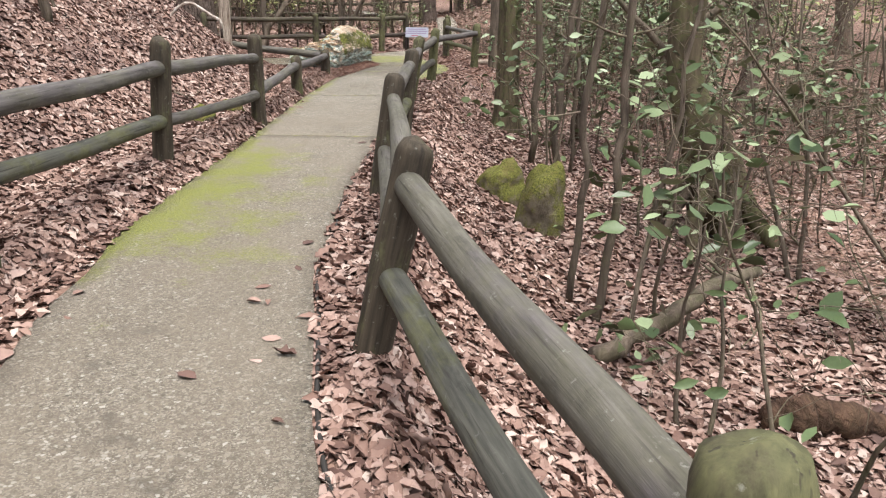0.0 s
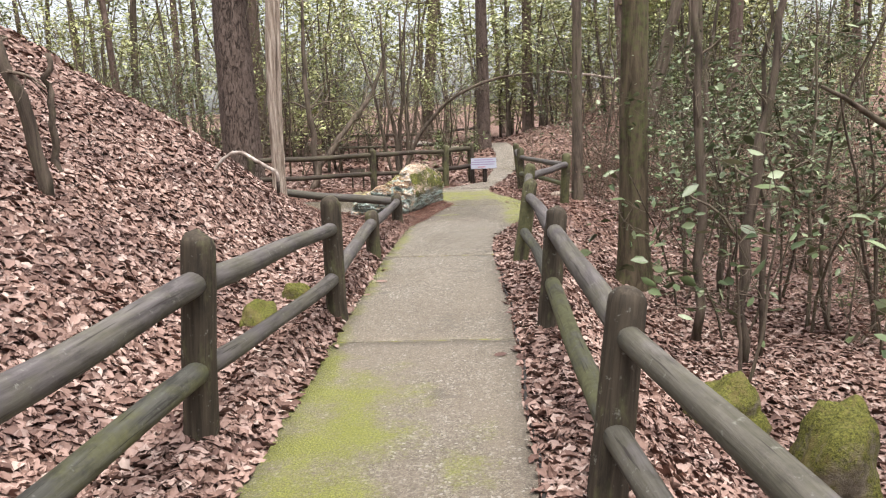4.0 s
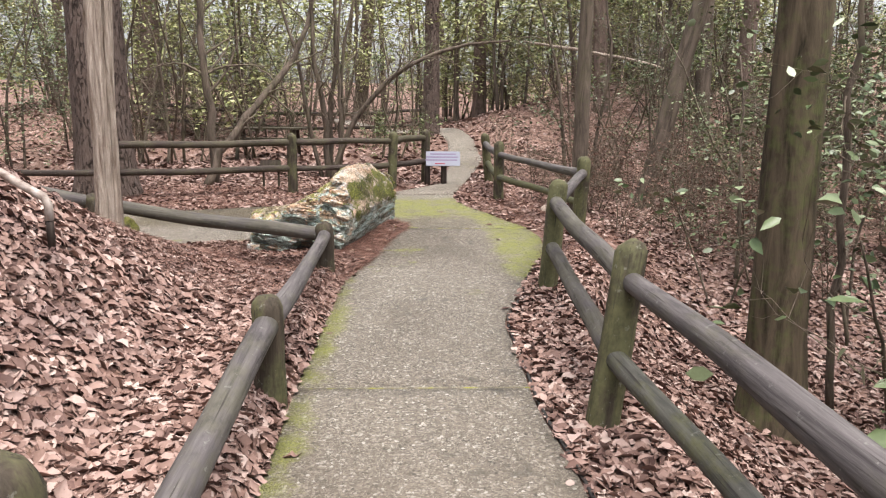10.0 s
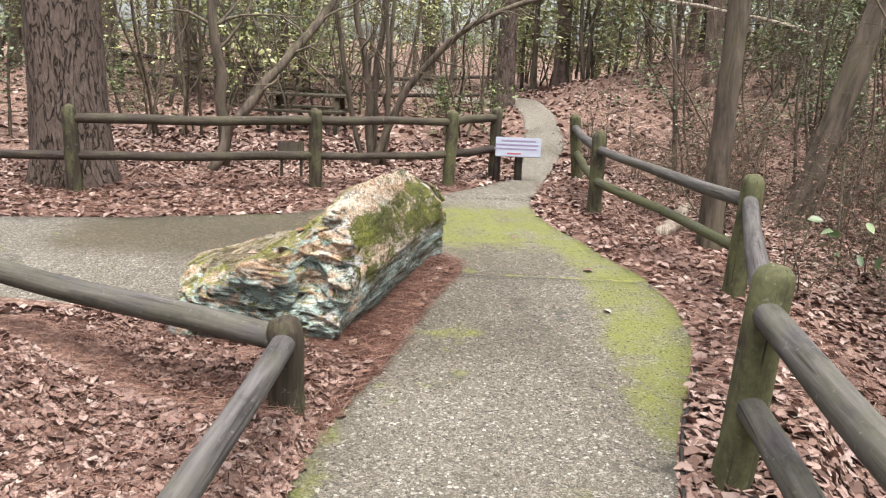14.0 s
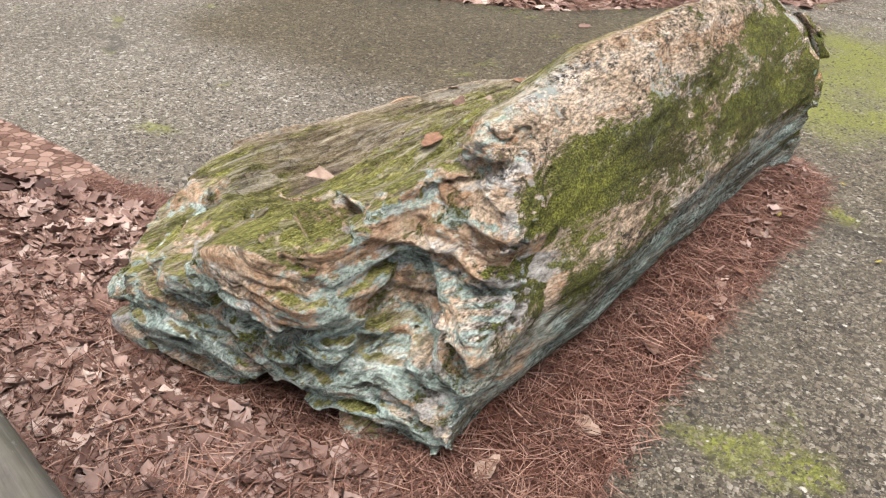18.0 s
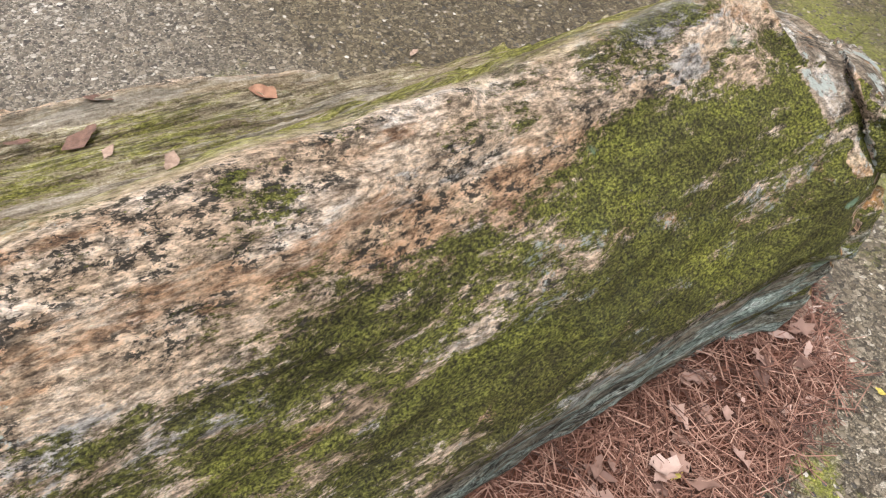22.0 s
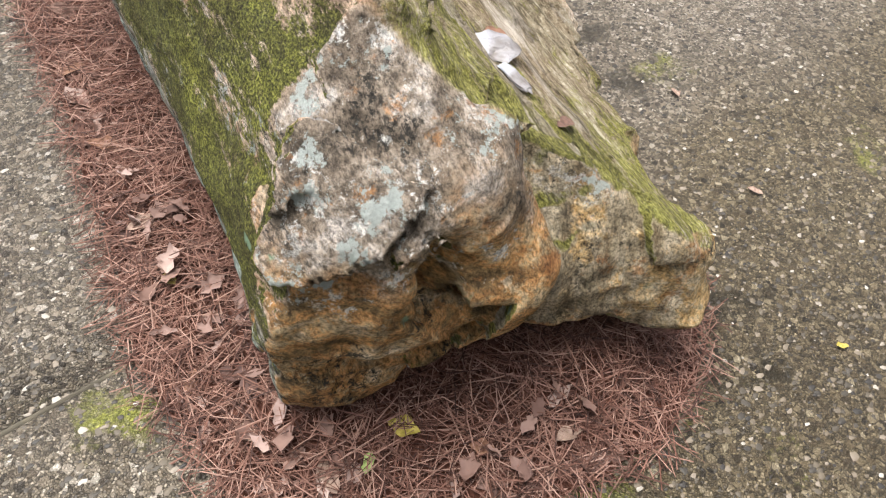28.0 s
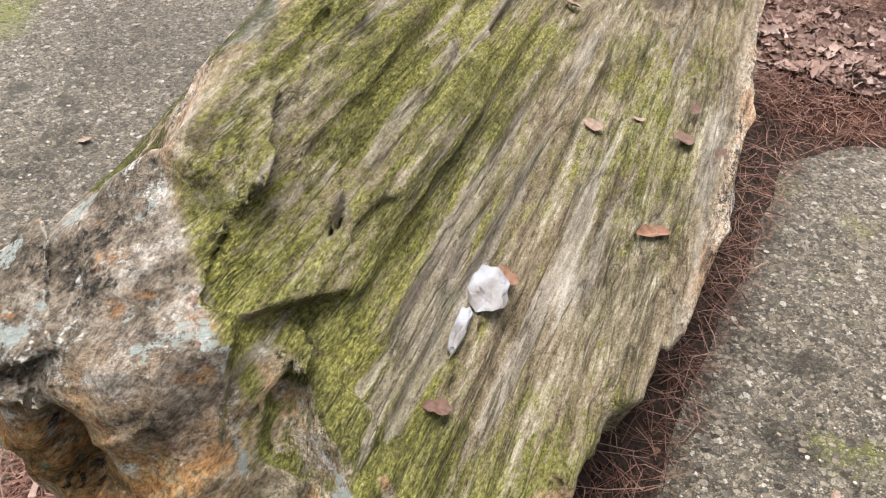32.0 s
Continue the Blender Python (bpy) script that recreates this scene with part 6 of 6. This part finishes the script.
# ---- leaf litter, needles, pebbles ----
def on_path(x, y):
    main = (y < 21.4) & (x > np.interp(y, LEFT_Y, LEFT_X) - 0.0) & (x < np.interp(y, RIGHT_Y, RIGHT_X) + 0.01)
    west = (x < -2.0) & (y > np.interp(x, [-16, -8, -5, -3.7, -2.3], [14.6, 15.7, 16.2, 16.4, 16.6])) & (y < np.interp(x, [-16, -8.2, -5.3, -3.7, -2.3], [17.6, 18.75, 19.3, 19.9, 21.3]))
    far = (y >= 21.4) & (x > np.interp(y, [21.4, 23, 26, 31, 34.5, 37, 44, 60], [-2.1, -1.05, -0.75, -0.55, -0.72, -1.5, -7, -18])) & (x < np.interp(y, [21.4, 23, 27, 31, 34.5, 37, 44, 60], [-0.9, -0.6, 0.1, 0.2, -0.05, -0.5, -5.2, -16]))
    return (main | west | far) & (bed_distance(x, y) < 0)


def litter(name, label, box, count, size, seed, strays=0.004, lift=0.014, mat=M_LEAF, rough=0.25, fine=False):
    rng = np.random.default_rng(seed)
    x, y = rng.uniform(box[0], box[2], count), rng.uniform(box[1], box[3], count)
    paved = on_path(x, y)
    ok = ~paved | (rng.random(count) < strays)
    inbed = (bed_distance(x, y) > 0.04)
    ok &= ~inbed | (rng.random(count) < 0.3) | (y < 15.7) | (x < -3.4)
    ok &= ~((x > -3.3) & (x < -1.95) & (y > 15.75) & (y < 18.4))
    x, y, paved, inbed = x[ok], y[ok], paved[ok], inbed[ok]
    z = np.where(paved, 0.0, np.where(inbed, bed_height(x, y) , land(x, y))) + np.where(paved, 0.006, rng.uniform(0.0, lift, len(x)) + 0.006)
    n = slope_normal(x, y) + rng.normal(0, rough, (len(x), 3)) * np.where(paved, 0.2, 1.0)[:, None]
    s = rng.uniform(size[0], size[1], len(x))
    v, f = leaf_cloud(np.stack([x, y, z], -1), n, s, rng.uniform(0, 6.28, len(x)), seed, 0.62, 0.16, fine)
    tagged(obj(name, mesh_np(name, v, f, mat, True)), label, "leaf litter", kind="stuff")


litter("leaf_litter", "thick brown fallen leaves on the steep bank", (-6.2, 4.0, -2.15, 13.7), 60000, (0.05, 0.115), 1)
litter("leaf_litter", "brown fallen leaves at the start of the bank", (-6.2, -1.5, -0.6, 4.0), 13000, (0.05, 0.115), 8)
litter("leaf_litter", "thick brown fallen leaves in the ravine", (-0.95, 0.0, 3.6, 15.5), 50000, (0.05, 0.11), 2)
litter("leaf_litter", "brown fallen leaves on the far side of the ravine", (3.6, 1.0, 9.5, 18.0), 17000, (0.07, 0.14), 19)
litter("leaf_litter", "brown fallen leaves beyond the bend", (-0.6, 15.5, 5.0, 25.0), 15000, (0.06, 0.12), 3)
litter("leaf_litter", "brown fallen leaves behind the junction", (-9.0, 18.6, -0.6, 27.0), 15000, (0.06, 0.12), 4)
litter("leaf_litter", "scattered brown leaves on the far woodland floor", (-16, 24, 14, 44), 14000, (0.12, 0.22), 5)
litter("leaf_litter", "brown fallen leaves on the top of the bank", (-9.5, 0.0, -6.2, 16), 9000, (0.09, 0.17), 6)
litter("leaf_litter", "brown fallen leaves below the dead trunk", (-7.5, 13.7, -4.1, 16.4), 5000, (0.05, 0.115), 15)
litter("leaf_litter", "brown fallen leaves in front of the log", (-4.3, 13.6, -2.1, 16.3), 15000, (0.045, 0.1), 7, fine=True)
litter("leaf_litter", "brown curled leaves along the foot of the bank", (-3.1, 2.0, -2.1, 13.6), 7000, (0.06, 0.13), 9, 0.004, 0.02, fine=True)
litter("leaf_litter", "brown curled leaves along the ravine side of the path", (-0.9, 1.5, 0.5, 14.0), 7500, (0.06, 0.13), 10, 0.004, 0.02, fine=True)


litter("leaf_litter", "dry leaf scraps scattered in the pine straw", (-2.35, 15.5, -1.6, 18.7), 2600, (0.03, 0.075), 17, 0.0, 0.03, fine=True)


def needles(name, label, count, box, inside, seed, length=(0.07, 0.17), width=0.0011):
    rng = np.random.default_rng(seed)
    x, y = rng.uniform(box[0], box[2], count * 3), rng.uniform(box[1], box[3], count * 3)
    if inside:
        d = bed_distance(x, y)
        ok = (d > -0.03) & ~((x > -2.8) & (x < -2.3) & (y > 16.0) & (y < 18.0)) & ((y > 15.6) | (rng.random(len(x)) < 0.5))
        # few needles on the narrow strip west of the log; its shadow is painted
        ok &= ~((x < -2.75) & (y > 16.5)) | (rng.random(len(x)) < 0.3)
    else:
        ok = ~on_path(x, y) & (rng.random(len(x)) < 0.6)
    x, y = x[ok][:count], y[ok][:count]
    z = (np.maximum(bed_height(x, y), 0.004) if inside else np.maximum(land(x, y), bed_height(x, y)) + 0.016) + rng.uniform(0.002, 0.024, len(x))
    a = rng.uniform(0, 6.28, len(x))
    L = rng.uniform(*length, len(x))
    d = np.stack([np.cos(a), np.sin(a), rng.normal(0, 0.1, len(x))], -1) * L[:, None] * 0.5
    s = np.stack([-np.sin(a), np.cos(a), rng.normal(0, 0.4, len(x))], -1) * width
    bend = np.stack([-np.sin(a), np.cos(a), rng.uniform(0.0, 0.5, len(x))], -1) * (rng.normal(0, 0.1, len(x)) * L)[:, None]
    p = np.stack([x, y, z], -1)
    v = np.stack([p - d - s, p - d + s, p + bend + s, p + bend - s, p + d + s * 0.5, p + d - s * 0.5], 1).reshape(-1, 3)
    q = np.array([(0, 1, 2, 3), (3, 2, 4, 5)])
    f = (np.arange(len(x))[:, None, None] * 6 + q).reshape(-1, 4)
    tagged(obj(name, mesh_np(name, v, f, M_NEEDLE)), label, "pine needles", kind="stuff")


needles("pine_needles", "reddish pine needles heaped round the log", 30000, (-4.3, 14.8, -1.6, 18.7), True, 11)
needles("pine_needles", "pine needles mixed into the leaves before the log", 9000, (-4.2, 13.8, -2.1, 15.9), False, 14, (0.08, 0.17), 0.0012)
needles("pine_needles", "pine needles drifted along the far path edge", 9000, (-7.5, 19.2, -1.0, 22.5), False, 12, (0.14, 0.26), 0.0022)
needles("pine_needles", "pine needles under the bend of the fence", 7000, (-0.7, 15.5, 1.2, 23.0), False, 13, (0.14, 0.26), 0.002)


def pebbles(count, seed):
    rng = np.random.default_rng(seed)
    x, y = rng.uniform(-5.0, 0.0, count * 2), rng.uniform(15.2, 20.6, count * 2)
    near = np.exp(-((x + 2.4) ** 2) / 5.0 - ((y - 17.6) ** 2) / 4.5)
    ok = on_path(x, y) & (rng.random(len(x)) < near + 0.12)
    x, y = x[ok][:count], y[ok][:count]
    n = len(x)
    r = 0.0028 + 0.008 * rng.random(n) ** 3.0
    k = 6
    th = np.arange(k) * 2 * np.pi / k
    rr = r[:, None] * rng.uniform(0.5, 1.3, (n, k))
    ph = rng.uniform(0, 6.28, n)[:, None]
    st = rng.uniform(0.6, 1.0, n)[:, None]
    ring = np.stack([x[:, None] + rr * np.cos(th + ph), y[:, None] + rr * st * np.sin(th + ph), np.full((n, k), 0.0003)], -1)
    top = np.stack([x, y, r * rng.uniform(0.22, 0.5, n)], -1)[:, None]
    v = np.concatenate([ring * (1, 1, 1), top], 1).reshape(-1, 3)
    t = np.array([(i, (i + 1) % k, k) for i in range(k)])
    f = (np.arange(n)[:, None, None] * (k + 1) + t).reshape(-1, 3)
    m = Mat("pebble", 0.6, 0.4)
    m.color(m.ramp(m.island(), [(0, (0.02, 0.018, 0.016)), (0.5, (0.06, 0.05, 0.036)), (0.75, (0.11, 0.088, 0.06)), (0.92, (0.18, 0.15, 0.115)), (1, (0.34, 0.32, 0.28))]))
    tagged(obj("pebbles", mesh_np("pebbles", v, f, m.m, True)), "small tan and grey pebbles set in the concrete", "pebbles", kind="stuff")


pebbles(46000, 21)


# ---- single leaves and chips on and beside the log ----
def log_top(x, y):
    p = LOG_POINTS[0]
    near = np.hypot(p[:, 0] - x, p[:, 1] - y) < 0.03
    return float(p[near][:, 2].max()) if near.any() else float(bed_height(np.array(x), np.array(y)))


def flat_leaf(mat, seed, aspect=0.5):
    n = 9
    u = np.linspace(-0.5, 0.5, n)
    w = aspect * 0.5 * np.cos(np.pi * u) ** 0.8 * (1 + 0.22 * np.sin(11 * u + 1.7 * seed) + 0.1 * np.sin(23 * u + seed))
    w[0] = w[-1] = 0.004
    rows = []
    for k, side in enumerate((-1, -0.5, 0, 0.5, 1)):
        rows.append(np.stack([w * side, u, (0.16 + 0.14 * math.sin(1.3 * seed)) * abs(side) * w * 2 + 0.2 * math.cos(seed) * side * w + 0.22 * u * u + 0.02 * np.sin(7 * u + side + seed)], -1))
    v = np.stack(rows, 1).reshape(-1, 3)
    i = (np.arange(n - 1)[:, None] * 5 + np.arange(4)).ravel()
    return mesh_np("fallen_leaf", v, np.stack([i, i + 1, i + 6, i + 5], -1), mat, True)


M_ONE = {}
for nm, dark, light in (("tan", (0.18, 0.12, 0.09), (0.36, 0.26, 0.205)), ("brown", (0.07, 0.038, 0.028), (0.18, 0.105, 0.08)), ("yellow", (0.3, 0.24, 0.04), (0.45, 0.38, 0.1)), ("green", (0.15, 0.22, 0.06), (0.32, 0.38, 0.15)), ("rust", (0.13, 0.06, 0.035), (0.28, 0.155, 0.1))):
    mm = Mat(nm + "_leaf", 0.65, 0.3)
    mm.bump(mm.noise((8, 30, 8), 4), 0.4, 0.02)
    M_ONE[nm] = mm.color(mm.ramp(mm.noise(5, 4), [(0.3, dark), (0.7, light)]))
for k, (x, y, size, nm, on) in enumerate([
        (-2.66, 16.31, 0.10, "rust", "log"), (-2.93, 16.2, 0.09, "tan", "log"), (-2.54, 18.12, 0.05, "brown", "log"), (-2.79, 17.27, 0.06, "tan", "log"), (-3.02, 17.2, 0.085, "brown", "log"), (-3.09, 17.28, 0.06, "brown", "log"), (-2.92, 17.56, 0.08, "rust", "log"),
        (-2.62, 17.82, 0.06, "rust", "log"), (-2.9, 17.2, 0.05, "tan", "log"), (-3.05, 17.1, 0.05, "brown", "log"), (-2.98, 17.85, 0.05, "rust", "log"), (-2.72, 16.9, 0.05, "tan", "log"),
        (-2.02, 18.3, 0.07, "yellow", "bed"), (-1.86, 18.28, 0.085, "tan", "bed"), (-1.93, 18.31, 0.045, "green", "bed"), (-2.28, 18.5, 0.075, "tan", "bed"), (-2.12, 18.42, 0.055, "rust", "bed"),
        (-1.78, 18.12, 0.05, "tan", "bed"), (-1.75, 17.95, 0.06, "rust", "bed"), (-1.86, 17.5, 0.08, "tan", "bed"), (-1.9, 17.2, 0.09, "rust", "bed"), (-1.83, 17.7, 0.05, "yellow", "bed"),
        (-1.45, 17.6, 0.035, "yellow", "path"), (-1.62, 18.22, 0.03, "yellow", "path"), (-2.95, 18.72, 0.035, "yellow", "path"), (-3.2, 18.3, 0.045, "tan", "path"), (-3.35, 17.9, 0.05, "tan", "path"), (-1.3, 17.0, 0.05, "tan", "path"),
        (-2.1, 16.2, 0.1, "tan", "bed"), (-2.04, 16.6, 0.09, "brown", "bed"), (-2.25, 15.9, 0.1, "tan", "bed"), (-2.15, 15.6, 0.11, "rust", "bed"), (-1.95, 16.85, 0.08, "rust", "bed")]):
    z = log_top(x, y) if on == "log" else (0.006 if on == "path" else float(bed_height(np.array(x), np.array(y))) + 0.015)
    ob = obj("fallen_leaf", flat_leaf(M_ONE[nm], k, 0.42 + 0.2 * ((k * 7) % 5) / 5))
    ob.matrix_basis = Matrix.Translation((x, y, z - 0.002 * (on == "log"))) @ Euler((0.2 * math.sin(k), 0.2 * math.cos(2 * k), 2.4 * k)).to_matrix().to_4x4() @ Matrix.Diagonal((size, size, size, 1))
    tagged(ob, {"log": "single dry %s leaf lying on the petrified log", "bed": "single dry %s leaf lying on the pine straw", "path": "small %s leaf lying on the concrete path"}[on] % nm, "leaf", "fallen leaves by the log")


def chip(label, x, y, size, turn, seed):
    bm = bmesh.new()
    bmesh.ops.create_icosphere(bm, subdivisions=3, radius=1.0)
    for v in bm.verts:
        p = v.co.copy()
        k = 1 + 0.4 * noise.noise(p * 1.6 + Vector((seed, 2, 0))) + 0.15 * noise.noise(p * 4 + Vector((seed, 0, 1)))
        v.co = Vector((p.x * size[0], p.y * size[1], p.z * size[2])) * k
    me = bpy.data.meshes.new("stone_chip")
    bm.to_mesh(me)
    bm.free()
    me.materials.append(M_QUARTZ)
    ob = obj("stone_chip", me)
    ob.matrix_basis = Matrix.Translation((x, y, log_top(x, y) - 0.001)) @ Euler((0.05, 0.25, radians(turn))).to_matrix().to_4x4()
    return tagged(ob, label, "stone")


chip("flat bluish-white quartz chip lying on the mossy log", -2.588, 17.855, (0.038, 0.056, 0.009), 25, 1.0)
chip("narrow pale quartz chip lying on the mossy log", -2.556, 17.955, (0.014, 0.056, 0.007), -8, 4.0)
